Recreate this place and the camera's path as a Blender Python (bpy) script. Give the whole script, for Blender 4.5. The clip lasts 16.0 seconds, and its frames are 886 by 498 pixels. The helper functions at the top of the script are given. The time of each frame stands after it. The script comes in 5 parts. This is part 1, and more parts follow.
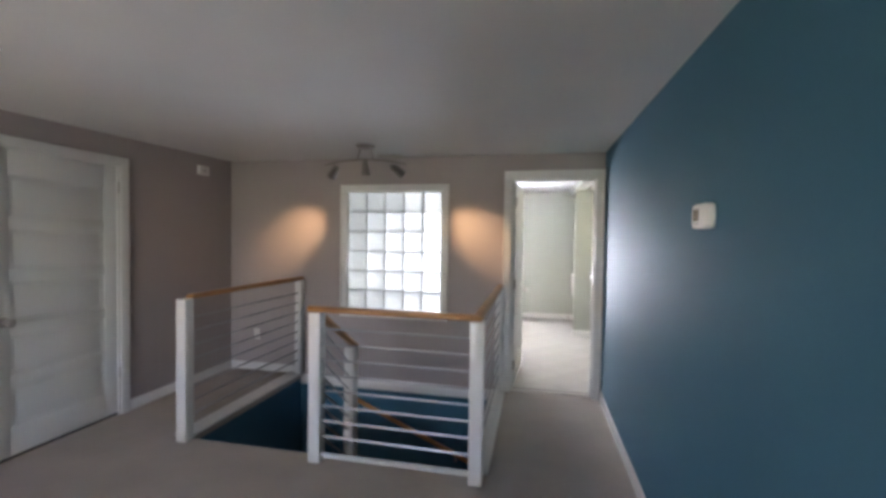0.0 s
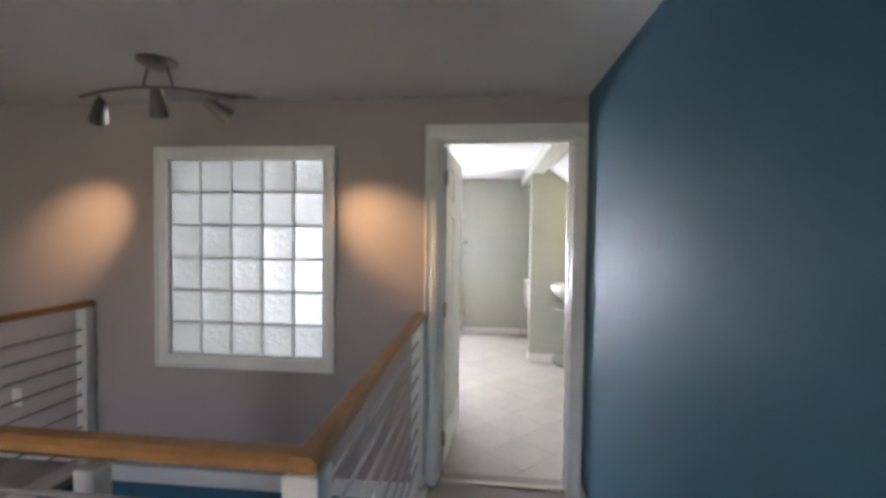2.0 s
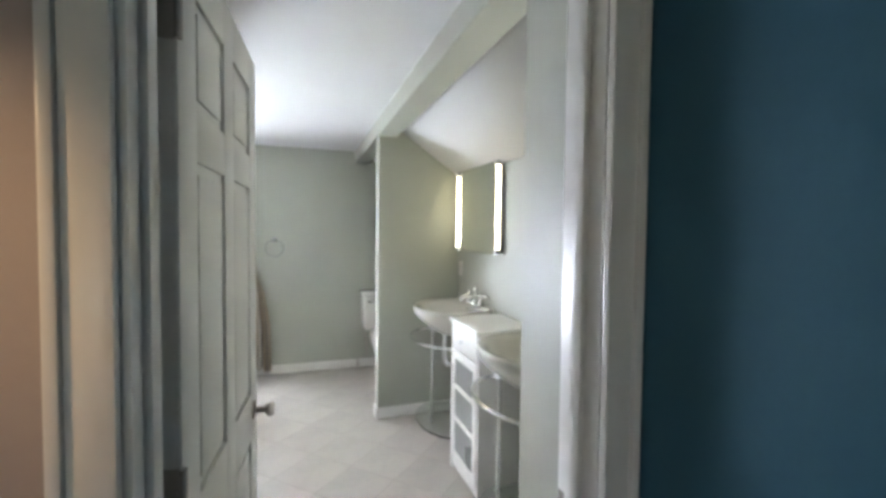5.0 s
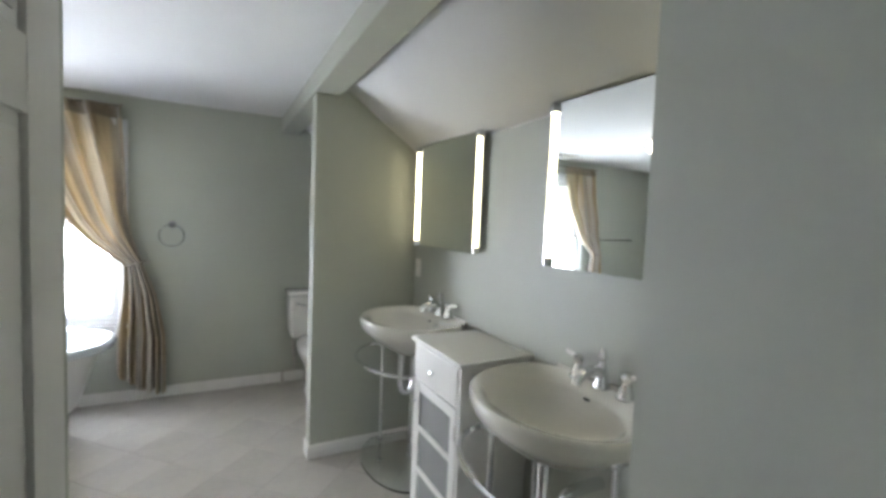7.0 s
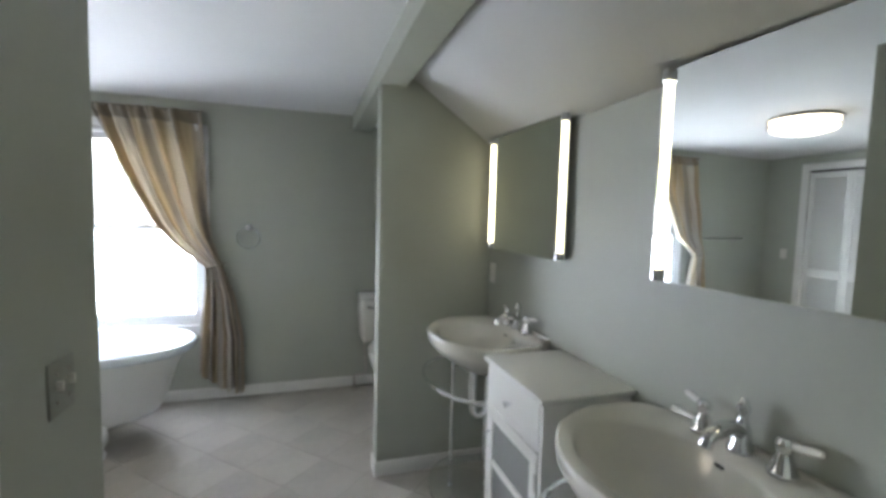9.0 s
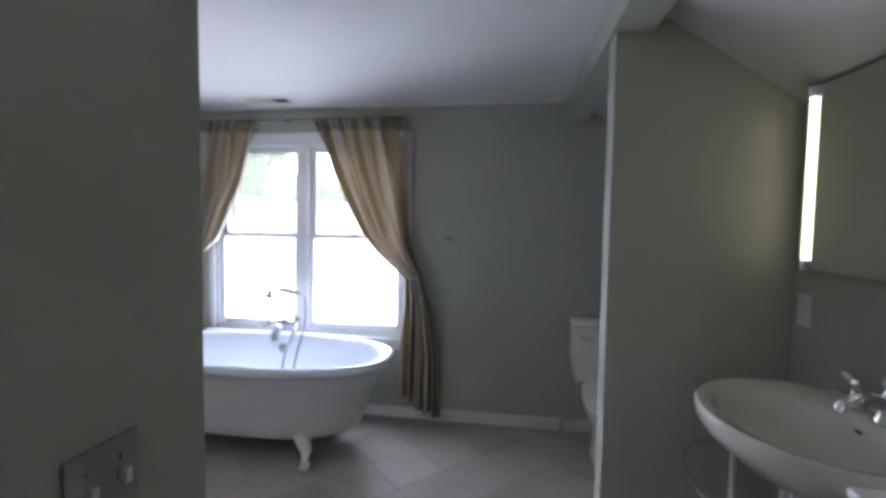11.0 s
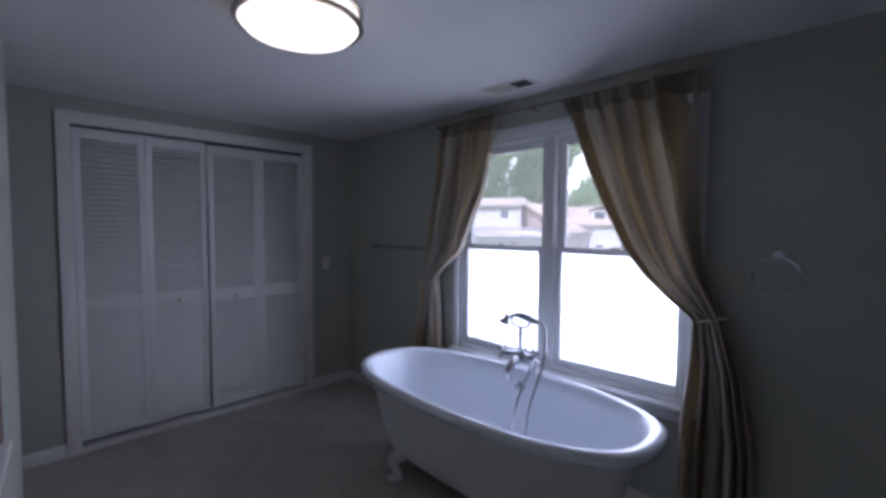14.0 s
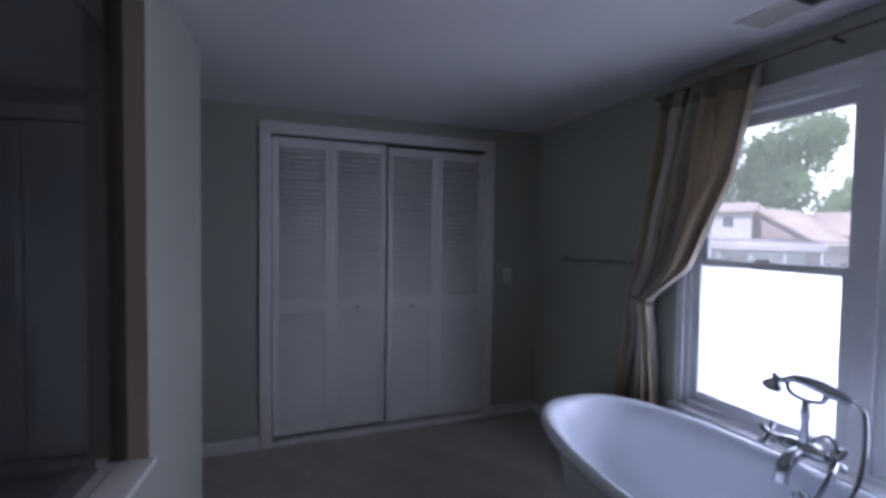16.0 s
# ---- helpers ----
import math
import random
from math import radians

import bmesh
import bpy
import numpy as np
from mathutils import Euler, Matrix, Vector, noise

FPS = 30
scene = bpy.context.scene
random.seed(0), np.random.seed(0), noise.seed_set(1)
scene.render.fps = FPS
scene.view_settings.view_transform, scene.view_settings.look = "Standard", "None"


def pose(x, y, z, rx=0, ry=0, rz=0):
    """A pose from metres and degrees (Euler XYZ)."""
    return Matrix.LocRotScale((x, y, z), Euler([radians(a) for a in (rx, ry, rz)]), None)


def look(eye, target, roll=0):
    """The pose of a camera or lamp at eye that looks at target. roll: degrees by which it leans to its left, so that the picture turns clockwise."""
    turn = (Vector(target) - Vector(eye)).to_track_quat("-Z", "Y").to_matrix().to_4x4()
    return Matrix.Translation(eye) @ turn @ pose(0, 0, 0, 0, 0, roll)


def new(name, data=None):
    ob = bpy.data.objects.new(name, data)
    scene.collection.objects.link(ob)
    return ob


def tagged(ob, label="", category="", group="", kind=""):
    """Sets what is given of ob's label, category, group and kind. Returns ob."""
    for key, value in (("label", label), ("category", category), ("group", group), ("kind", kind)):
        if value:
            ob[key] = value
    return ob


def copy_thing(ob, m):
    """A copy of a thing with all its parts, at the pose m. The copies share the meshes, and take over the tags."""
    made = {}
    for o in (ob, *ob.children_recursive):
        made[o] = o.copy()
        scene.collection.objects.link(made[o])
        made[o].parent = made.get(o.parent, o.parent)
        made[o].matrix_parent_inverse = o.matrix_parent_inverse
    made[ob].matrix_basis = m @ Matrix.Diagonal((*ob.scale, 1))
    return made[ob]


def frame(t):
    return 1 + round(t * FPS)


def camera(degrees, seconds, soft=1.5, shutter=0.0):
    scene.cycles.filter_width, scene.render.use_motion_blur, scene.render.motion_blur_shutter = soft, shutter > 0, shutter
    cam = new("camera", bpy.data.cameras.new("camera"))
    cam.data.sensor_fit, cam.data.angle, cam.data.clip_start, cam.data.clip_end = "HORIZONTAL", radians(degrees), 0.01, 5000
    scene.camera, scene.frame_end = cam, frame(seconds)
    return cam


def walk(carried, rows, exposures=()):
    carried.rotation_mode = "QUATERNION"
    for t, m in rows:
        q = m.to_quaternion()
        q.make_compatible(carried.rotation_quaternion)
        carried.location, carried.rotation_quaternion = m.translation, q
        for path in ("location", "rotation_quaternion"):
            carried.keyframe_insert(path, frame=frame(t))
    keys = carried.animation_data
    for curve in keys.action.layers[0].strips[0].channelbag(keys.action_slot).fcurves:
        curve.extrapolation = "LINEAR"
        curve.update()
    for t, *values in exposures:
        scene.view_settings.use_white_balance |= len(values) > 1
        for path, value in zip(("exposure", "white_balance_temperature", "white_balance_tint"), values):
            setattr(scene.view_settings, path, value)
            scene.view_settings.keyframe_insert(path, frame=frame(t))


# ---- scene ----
cam = camera(91.0, 16.0, soft=3.6)
PATH = [
    (0, (0.639, 1.350, 1.485), (0.220, 3.305, 1.431), 0.8),
    (0.5, (0.674, 1.791, 1.496), (0.312, 3.757, 1.444), 1.2),
    (1, (0.716, 2.217, 1.495), (0.415, 4.193, 1.444), 1.2),
    (1.5, (0.706, 2.628, 1.488), (0.465, 4.613, 1.430), 1.1),
    (2, (0.678, 3.043, 1.489), (0.487, 5.033, 1.426), 0.7),
    (2.5, (0.657, 3.453, 1.490), (0.540, 5.449, 1.429), 0.1),
    (3, (0.630, 3.818, 1.491), (0.623, 5.816, 1.418), -0.0),
    (3.5, (0.596, 4.108, 1.486), (0.731, 6.102, 1.419), 0.1),
    (4, (0.602, 4.393, 1.482), (0.885, 6.372, 1.413), 0.2),
    (4.5, (0.616, 4.656, 1.480), (1.073, 6.601, 1.405), 0.6),
    (5, (0.628, 4.896, 1.481), (1.258, 6.793, 1.406), 0.6),
    (7.3, (0.709, 5.649, 1.493), (1.641, 7.414, 1.369), 2.3),
    (7.5, (0.713, 5.660, 1.493), (1.641, 7.427, 1.366), 2.1),
    (8, (0.738, 5.705, 1.490), (1.629, 7.492, 1.363), 1.8),
    (8.5, (0.783, 5.777, 1.503), (1.549, 7.619, 1.367), 1.6),
    (9, (0.832, 5.865, 1.515), (1.432, 7.767, 1.366), 1.5),
    (9.5, (0.855, 5.975, 1.522), (1.248, 7.931, 1.383), 1.6),
    (9.7, (0.860, 6.037, 1.521), (1.155, 8.011, 1.394), 1.4),
    (12, (0.813, 6.818, 1.449), (0.099, 8.685, 1.367), 0.8),
    (12.5, (0.811, 6.948, 1.464), (-0.104, 8.724, 1.379), 0.6),
    (13, (0.795, 7.070, 1.484), (-0.302, 8.740, 1.394), 0.6),
    (13.5, (0.745, 7.183, 1.500), (-0.509, 8.739, 1.407), 0.4),
    (14, (0.700, 7.301, 1.514), (-0.712, 8.713, 1.412), 0.3),
    (14.5, (0.648, 7.412, 1.522), (-0.923, 8.646, 1.419), 0.5),
    (15, (0.534, 7.532, 1.523), (-1.176, 8.565, 1.421), 0.8),
    (15.5, (0.380, 7.623, 1.519), (-1.431, 8.466, 1.430), 1.2),
    (16, (0.207, 7.690, 1.499), (-1.671, 8.374, 1.429), 0.8),
]
EXPOSURES = [(0, 3.85, 6500, 22), (2.0, 3.66, 6600, 22), (4.0, 3.36, 6500, 19), (5.0, 3.02, 6400, 16), (7.5, 2.27, 6450, 16), (9.0, 2.0, 6300, 16), (9.7, 1.75, 6150, 18),
             (12.0, 0.65, 5850, 26), (14.0, -0.35, 5600, 29), (16.0, -0.52, 5550, 30)]
walk(cam, [(t, look(eye, target, roll)) for t, eye, target, roll in PATH], EXPOSURES)

# ---- world and large lights ----
SUN_ELEVATION, SUN_AZIMUTH = 52, 160   # the sun stands behind the house, away from the bathroom window
world = bpy.data.worlds.new("world")
scene.world = world
world.use_nodes = True
wn = world.node_tree
sky = wn.nodes.new("ShaderNodeTexSky")
sky.sky_type = "NISHITA"
sky.sun_disc = False
sky.sun_elevation, sky.sun_rotation = radians(SUN_ELEVATION), radians(SUN_AZIMUTH)
wn.links.new(sky.outputs[0], wn.nodes["Background"].inputs[0])
wn.nodes["Background"].inputs[1].default_value = 0.15


def lamp(name, kind, energy, colour, m, **more):
    data = bpy.data.lights.new(name, kind)
    data.energy, data.color = energy, colour
    for key, value in more.items():
        if key == "size":
            data.size = value
        elif key == "size_y":
            data.shape, data.size_y = "RECTANGLE", value
        elif key == "angle":
            data.angle = value
        elif key == "radius":
            data.shadow_soft_size = value
        elif key == "spot":
            data.spot_size, data.spot_blend = value
    ob = new(name, data)
    ob.matrix_world = m
    return ob


az = radians(SUN_AZIMUTH)
sun_from = Vector((math.sin(az) * math.cos(radians(SUN_ELEVATION)), math.cos(az) * math.cos(radians(SUN_ELEVATION)),
                   math.sin(radians(SUN_ELEVATION))))
lamp("sun", "SUN", 5.0, (1.0, 0.95, 0.88), look(sun_from * 30, (0, 0, 0)), angle=radians(0.6))
# daylight behind the frosted lower sashes of the bathroom window
lamp("window_daylight", "AREA", 15.5, (0.82, 0.90, 1.0), look((-0.72, 9.86, 1.01), (-0.72, 8.0, 1.01)), size=1.42, size_y=0.70)
# fill light added for the hall, at an assumed window behind the start of the walk
lamp("rear_hall_fill", "AREA", 0.75, (1.0, 0.95, 0.90), look((-1.4, -1.52, 1.45), (-1.4, 2.0, 2.5)), size=1.6, size_y=1.2)

# ---- materials ----


def nodes_of(name):
    m = bpy.data.materials.new(name)
    m.use_nodes = True
    return m, m.node_tree, m.node_tree.nodes["Principled BSDF"]


def noise_node(nt, scale, detail=4.0, rough=0.55):
    tc = nt.nodes.new("ShaderNodeTexCoord")
    n = nt.nodes.new("ShaderNodeTexNoise")
    n.inputs["Scale"].default_value, n.inputs["Detail"].default_value, n.inputs["Roughness"].default_value = scale, detail, rough
    nt.links.new(tc.outputs["Object"], n.inputs["Vector"])
    return n


def surface(name, colour, rough, vary=0.06, coarse=1.3, fine=60.0, bump=0.0, bump_scale=250.0, metal=0.0, coat=0.0, dirt=None,
            random_tone=0.0, rough_vary=0.06):
    """A procedural surface: two scales of tone, a fine relief and an uneven gloss."""
    m, nt, b = nodes_of(name)
    L = nt.links.new
    big, small = noise_node(nt, coarse), noise_node(nt, fine, 3.0)
    add = nt.nodes.new("ShaderNodeMath")
    add.operation = "MULTIPLY_ADD"
    L(small.outputs["Fac"], add.inputs[0])
    add.inputs[1].default_value = 0.35
    L(big.outputs["Fac"], add.inputs[2])
    ramp = nt.nodes.new("ShaderNodeMapRange")
    ramp.inputs["From Min"].default_value, ramp.inputs["From Max"].default_value = 0.4, 0.95
    ramp.inputs["To Min"].default_value, ramp.inputs["To Max"].default_value = 1 - vary, 1 + vary
    L(add.outputs[0], ramp.inputs["Value"])
    last = ramp.outputs[0]
    if random_tone:
        info = nt.nodes.new("ShaderNodeObjectInfo")
        r = nt.nodes.new("ShaderNodeMapRange")
        r.inputs["To Min"].default_value, r.inputs["To Max"].default_value = 1 - random_tone, 1 + random_tone
        L(info.outputs["Random"], r.inputs["Value"])
        mul = nt.nodes.new("ShaderNodeMath")
        mul.operation = "MULTIPLY"
        L(last, mul.inputs[0])
        L(r.outputs[0], mul.inputs[1])
        last = mul.outputs[0]
    tone = nt.nodes.new("ShaderNodeVectorMath")
    tone.operation = "SCALE"
    tone.inputs[0].default_value = colour
    L(last, tone.inputs["Scale"])
    out = tone.outputs[0]
    if dirt:
        spots = noise_node(nt, dirt[1], 6.0, 0.65)
        dr = nt.nodes.new("ShaderNodeMapRange")
        dr.inputs["From Min"].default_value, dr.inputs["From Max"].default_value = 0.55, 0.78
        dr.inputs["To Max"].default_value = dirt[2]
        L(spots.outputs["Fac"], dr.inputs["Value"])
        mix = nt.nodes.new("ShaderNodeMix")
        mix.data_type = "RGBA"
        L(dr.outputs[0], mix.inputs["Factor"])
        L(out, mix.inputs["A"])
        mix.inputs["B"].default_value = (*dirt[0], 1)
        out = mix.outputs["Result"]
    L(out, b.inputs["Base Color"])
    rr = nt.nodes.new("ShaderNodeMapRange")
    rr.inputs["To Min"].default_value, rr.inputs["To Max"].default_value = max(0.02, rough - rough_vary), min(1, rough + rough_vary)
    L(big.outputs["Fac"], rr.inputs["Value"])
    L(rr.outputs[0], b.inputs["Roughness"])
    b.inputs["Metallic"].default_value, b.inputs["Coat Weight"].default_value = metal, coat
    b.inputs["Coat Roughness"].default_value = 0.08
    if bump:
        grain = noise_node(nt, bump_scale, 2.0)
        bn = nt.nodes.new("ShaderNodeBump")
        bn.inputs["Strength"].default_value, bn.inputs["Distance"].default_value = bump, 0.002
        L(grain.outputs["Fac"], bn.inputs["Height"])
        L(bn.outputs[0], b.inputs["Normal"])
    return m


def glowing(name, colour, strength):
    m, nt, b = nodes_of(name)
    b.inputs["Base Color"].default_value = (0.85, 0.83, 0.78, 1)
    b.inputs["Emission Color"].default_value = (*colour, 1)
    b.inputs["Emission Strength"].default_value = strength
    b.inputs["Roughness"].default_value = 0.35
    return m


def glass(name, colour=(1, 1, 1), rough=0.0, ior=1.45, bump=0.0, bump_scale=20.0):
    m, nt, b = nodes_of(name)
    b.inputs["Base Color"].default_value = (*colour, 1)
    b.inputs["Roughness"].default_value, b.inputs["IOR"].default_value = rough, ior
    b.inputs["Transmission Weight"].default_value = 1
    if bump:
        n = noise_node(nt, bump_scale, 2.0)
        bn = nt.nodes.new("ShaderNodeBump")
        bn.inputs["Strength"].default_value, bn.inputs["Distance"].default_value = bump, 0.01
        nt.links.new(n.outputs["Fac"], bn.inputs["Height"])
        nt.links.new(bn.outputs[0], b.inputs["Normal"])
    return m


def milky(m, colour, share):
    """Let part of the light spread in the pane, as in cloudy glass or a hazy view."""
    nt = m.node_tree
    t, mix = nt.nodes.new("ShaderNodeBsdfTranslucent"), nt.nodes.new("ShaderNodeMixShader")
    t.inputs["Color"].default_value, mix.inputs[0].default_value = (*colour, 1), share
    nt.links.new(nt.nodes["Principled BSDF"].outputs[0], mix.inputs[1])
    nt.links.new(t.outputs[0], mix.inputs[2])
    nt.links.new(mix.outputs[0], nt.nodes["Material Output"].inputs["Surface"])
    return m


GREIGE = surface("greige_wall_paint", (0.40, 0.345, 0.33), 0.55, 0.05, bump=0.12, bump_scale=180)
BLUE = surface("teal_blue_satin_paint", (0.050, 0.150, 0.222), 0.62, 0.05, bump=0.10, bump_scale=140)
BLUE.node_tree.nodes["Principled BSDF"].inputs["Specular IOR Level"].default_value = 0.25
SAGE = surface("sage_wall_paint", (0.422, 0.438, 0.378), 0.50, 0.04, bump=0.10, bump_scale=180)
CEILING = surface("white_ceiling_paint", (0.68, 0.675, 0.66), 0.75, 0.04, bump=0.2, bump_scale=120)
TRIM = surface("white_trim_paint", (0.78, 0.77, 0.74), 0.32, 0.04, bump=0.06, dirt=((0.55, 0.5, 0.42), 9, 0.25))
DOOR_WHITE = surface("white_door_paint", (0.77, 0.77, 0.74), 0.48, 0.04, bump=0.05)
CARPET = surface("beige_carpet", (0.42, 0.37, 0.325), 0.95, 0.10, 2.2, 220, bump=0.9, bump_scale=420, dirt=((0.34, 0.30, 0.26), 3, 0.35))
TILE = surface("travertine_look_tile", (0.45, 0.425, 0.38), 0.36, 0.13, 3.0, 22, bump=0.12, bump_scale=30,
               dirt=((0.40, 0.34, 0.27), 6, 0.45), random_tone=0.04)
GROUT = surface("grey_grout", (0.35, 0.32, 0.28), 0.9, 0.1, bump=0.3)
OAK = surface("honey_oak", (0.42, 0.20, 0.065), 0.36, 0.25, 6, 45, bump=0.1, bump_scale=60)
STEEL = surface("brushed_grey_steel", (0.42, 0.41, 0.41), 0.34, 0.06, metal=0.75)
GUNMETAL = surface("dark_nickel", (0.27, 0.25, 0.23), 0.30, 0.08, metal=1.0)
BRUSHED = surface("brushed_nickel", (0.52, 0.49, 0.45), 0.32, 0.08, metal=1.0)
CHROME = surface("chrome", (0.80, 0.81, 0.82), 0.07, 0.03, metal=1.0, rough_vary=0.03)
# darker copy of chrome; carries the tub faucet's backlit shade in its colour
DARKENED_CHROME = surface("darkened_chrome", (0.50, 0.51, 0.53), 0.16, 0.05, metal=1.0, rough_vary=0.04)
BISCUIT = surface("glazed_biscuit_porcelain", (0.70, 0.685, 0.62), 0.14, 0.02, coat=0.5, rough_vary=0.03)
PORCELAIN = surface("white_porcelain", (0.80, 0.79, 0.75), 0.12, 0.02, coat=0.5, rough_vary=0.03)
ENAMEL = surface("white_bath_enamel", (0.76, 0.81, 0.87), 0.16, 0.02, coat=0.4, rough_vary=0.04)
TUB_OUT = surface("painted_tub_outside", (0.74, 0.74, 0.74), 0.34, 0.04, bump=0.08)
PLASTIC = surface("white_plastic", (0.76, 0.74, 0.68), 0.4, 0.03)
DARK = surface("dark_gap", (0.03, 0.03, 0.03), 0.8, 0.1)
MORTAR = milky(surface("pale_block_joint", (0.72, 0.72, 0.69), 0.8, 0.05), (0.55, 0.57, 0.54), 0.6)
VINYL = surface("white_vinyl", (0.78, 0.79, 0.80), 0.30, 0.03)
LCD = surface("grey_green_display", (0.28, 0.25, 0.20), 0.25, 0.05)
SOCKET = surface("painted_cover_plate", (0.33, 0.335, 0.29), 0.4, 0.03, dirt=((0.3, 0.27, 0.2), 40, 0.3))
CABINET = surface("white_cabinet_paint", (0.77, 0.765, 0.73), 0.33, 0.03, bump=0.05)
PANE = glass("window_pane")
# pale veil mixed into the glass imitates the bright haze outside
VEILED_PANE = milky(glass("veiled_window_pane"), (0.80, 0.82, 0.84), 0.11)
FROSTED = glass("frosted_pane", (0.95, 0.96, 0.97), 0.75)
CABINET_GLASS = surface("smoky_frosted_glass", (0.20, 0.21, 0.20), 0.28, 0.06, coat=0.3)
SHELF_GLASS = glass("green_glass_shelf", (0.93, 0.975, 0.95), 0.02)
BLOCK = glass("wavy_block_glass", (0.42, 0.44, 0.42), 0.42, 1.45, 1.0, 30)
milky(BLOCK, (0.37, 0.385, 0.35), 0.5)
MIRROR, _nt, _b = nodes_of("mirror_silver")
_b.inputs["Base Color"].default_value, _b.inputs["Metallic"].default_value, _b.inputs["Roughness"].default_value = (0.86, 0.89, 0.87, 1), 1, 0.005
LAMP_GLASS = glowing("lit_opal_glass", (1.0, 0.88, 0.67), 2.0)
TUBE_GLASS = glowing("lit_tube", (1.0, 0.91, 0.58), 1.5)
BULB = glowing("lit_bulb", (1.0, 0.75, 0.45), 0.9)


def curtain_cloth():
    """Satin cloth with gold, taupe and silver stripes along its length."""
    m, nt, b = nodes_of("striped_satin")
    L = nt.links.new
    uv = nt.nodes.new("ShaderNodeUVMap")
    sep = nt.nodes.new("ShaderNodeSeparateXYZ")
    L(uv.outputs[0], sep.inputs[0])
    rep = nt.nodes.new("ShaderNodeMath")
    rep.operation = "FRACT"
    mul = nt.nodes.new("ShaderNodeMath")
    mul.operation = "MULTIPLY"
    mul.inputs[1].default_value = 2.2
    L(sep.outputs["X"], mul.inputs[0])
    L(mul.outputs[0], rep.inputs[0])
    ramp = nt.nodes.new("ShaderNodeValToRGB")
    stops = [(0.0, (0.48, 0.44, 0.37)), (0.10, (0.54, 0.50, 0.43)), (0.18, (0.55, 0.44, 0.28)), (0.32, (0.58, 0.47, 0.30)), (0.41, (0.72, 0.67, 0.58)), (0.56, (0.73, 0.69, 0.61)),
             (0.63, (0.28, 0.22, 0.15)), (0.69, (0.35, 0.27, 0.17)), (0.76, (0.54, 0.44, 0.28)), (0.87, (0.57, 0.48, 0.33)), (0.94, (0.43, 0.39, 0.32)), (1.0, (0.48, 0.44, 0.37))]
    ramp.color_ramp.elements[0].color = (*stops[0][1], 1)
    ramp.color_ramp.elements[1].color = (*stops[-1][1], 1)
    for p, c in stops[1:-1]:
        ramp.color_ramp.elements.new(p).color = (*c, 1)
    L(rep.outputs[0], ramp.inputs[0])
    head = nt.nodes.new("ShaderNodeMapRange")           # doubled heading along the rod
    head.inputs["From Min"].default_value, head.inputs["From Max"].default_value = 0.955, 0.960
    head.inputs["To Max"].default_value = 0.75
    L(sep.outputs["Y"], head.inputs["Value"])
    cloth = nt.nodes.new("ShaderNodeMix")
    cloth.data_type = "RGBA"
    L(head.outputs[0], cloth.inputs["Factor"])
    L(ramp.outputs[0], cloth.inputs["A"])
    # darker colour paints in the missing backlight along the heading
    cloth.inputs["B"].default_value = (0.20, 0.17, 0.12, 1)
    weave = noise_node(nt, 300, 2)
    bn = nt.nodes.new("ShaderNodeBump")
    bn.inputs["Strength"].default_value, bn.inputs["Distance"].default_value = 0.25, 0.001
    L(weave.outputs["Fac"], bn.inputs["Height"])
    L(bn.outputs[0], b.inputs["Normal"])
    L(cloth.outputs["Result"], b.inputs["Base Color"])
    b.inputs["Roughness"].default_value = 0.42
    b.inputs["Sheen Weight"].default_value = 0.3
    tr = nt.nodes.new("ShaderNodeBsdfTranslucent")
    L(cloth.outputs["Result"], tr.inputs["Color"])
    mix = nt.nodes.new("ShaderNodeMixShader")
    hem = nt.nodes.new("ShaderNodeMapRange")
    hem.inputs["From Min"].default_value, hem.inputs["From Max"].default_value = 0.955, 0.960
    hem.inputs["To Min"].default_value, hem.inputs["To Max"].default_value = 0.40, 0.08
    L(sep.outputs["Y"], hem.inputs["Value"])
    L(hem.outputs[0], mix.inputs[0])
    L(b.outputs[0], mix.inputs[1])
    L(tr.outputs[0], mix.inputs[2])
    L(mix.outputs[0], nt.nodes["Material Output"].inputs["Surface"])
    return m


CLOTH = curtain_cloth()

# ---- shaping helpers ----


def box(bm, x0, x1, y0, y1, z0, z1, bevel=0.0, seg=2):
    r = bmesh.ops.create_cube(bm, size=1)
    vs = r["verts"]
    for v in vs:
        v.co = Vector(((x0 + x1) / 2 + v.co.x * (x1 - x0), (y0 + y1) / 2 + v.co.y * (y1 - y0), (z0 + z1) / 2 + v.co.z * (z1 - z0)))
    if bevel:
        es = list({e for v in vs for e in v.link_edges})
        bmesh.ops.bevel(bm, geom=es, offset=bevel, segments=seg, profile=0.5, affect="EDGES")
    return bm


def boxes(*rows, bevel=0.0):
    bm = bmesh.new()
    for r in rows:
        box(bm, *r, bevel=bevel)
    return bm


def loft(bm, rings, close_start=True, close_end=True, closed=True):
    """Skin a list of rings of equally many points."""
    made = [[bm.verts.new(p) for p in ring] for ring in rings]
    n = len(made[0])
    for a, b in zip(made, made[1:]):
        for i in range(n if closed else n - 1):
            bm.faces.new((a[i], a[(i + 1) % n], b[(i + 1) % n], b[i])).smooth = True
    if close_start:
        bm.faces.new(list(reversed(made[0])))
    if close_end:
        bm.faces.new(made[-1])
    return bm


def lathe(bm, profile, seg=24, at=(0, 0, 0), m=None):
    """Turn (radius, height) pairs round the local z axis."""
    m = m or Matrix.Identity(4)
    rings = [[m @ Vector((r * math.cos(2 * math.pi * i / seg), r * math.sin(2 * math.pi * i / seg), z)) + Vector(at) for i in range(seg)]
             for r, z in profile]
    return loft(bm, rings)


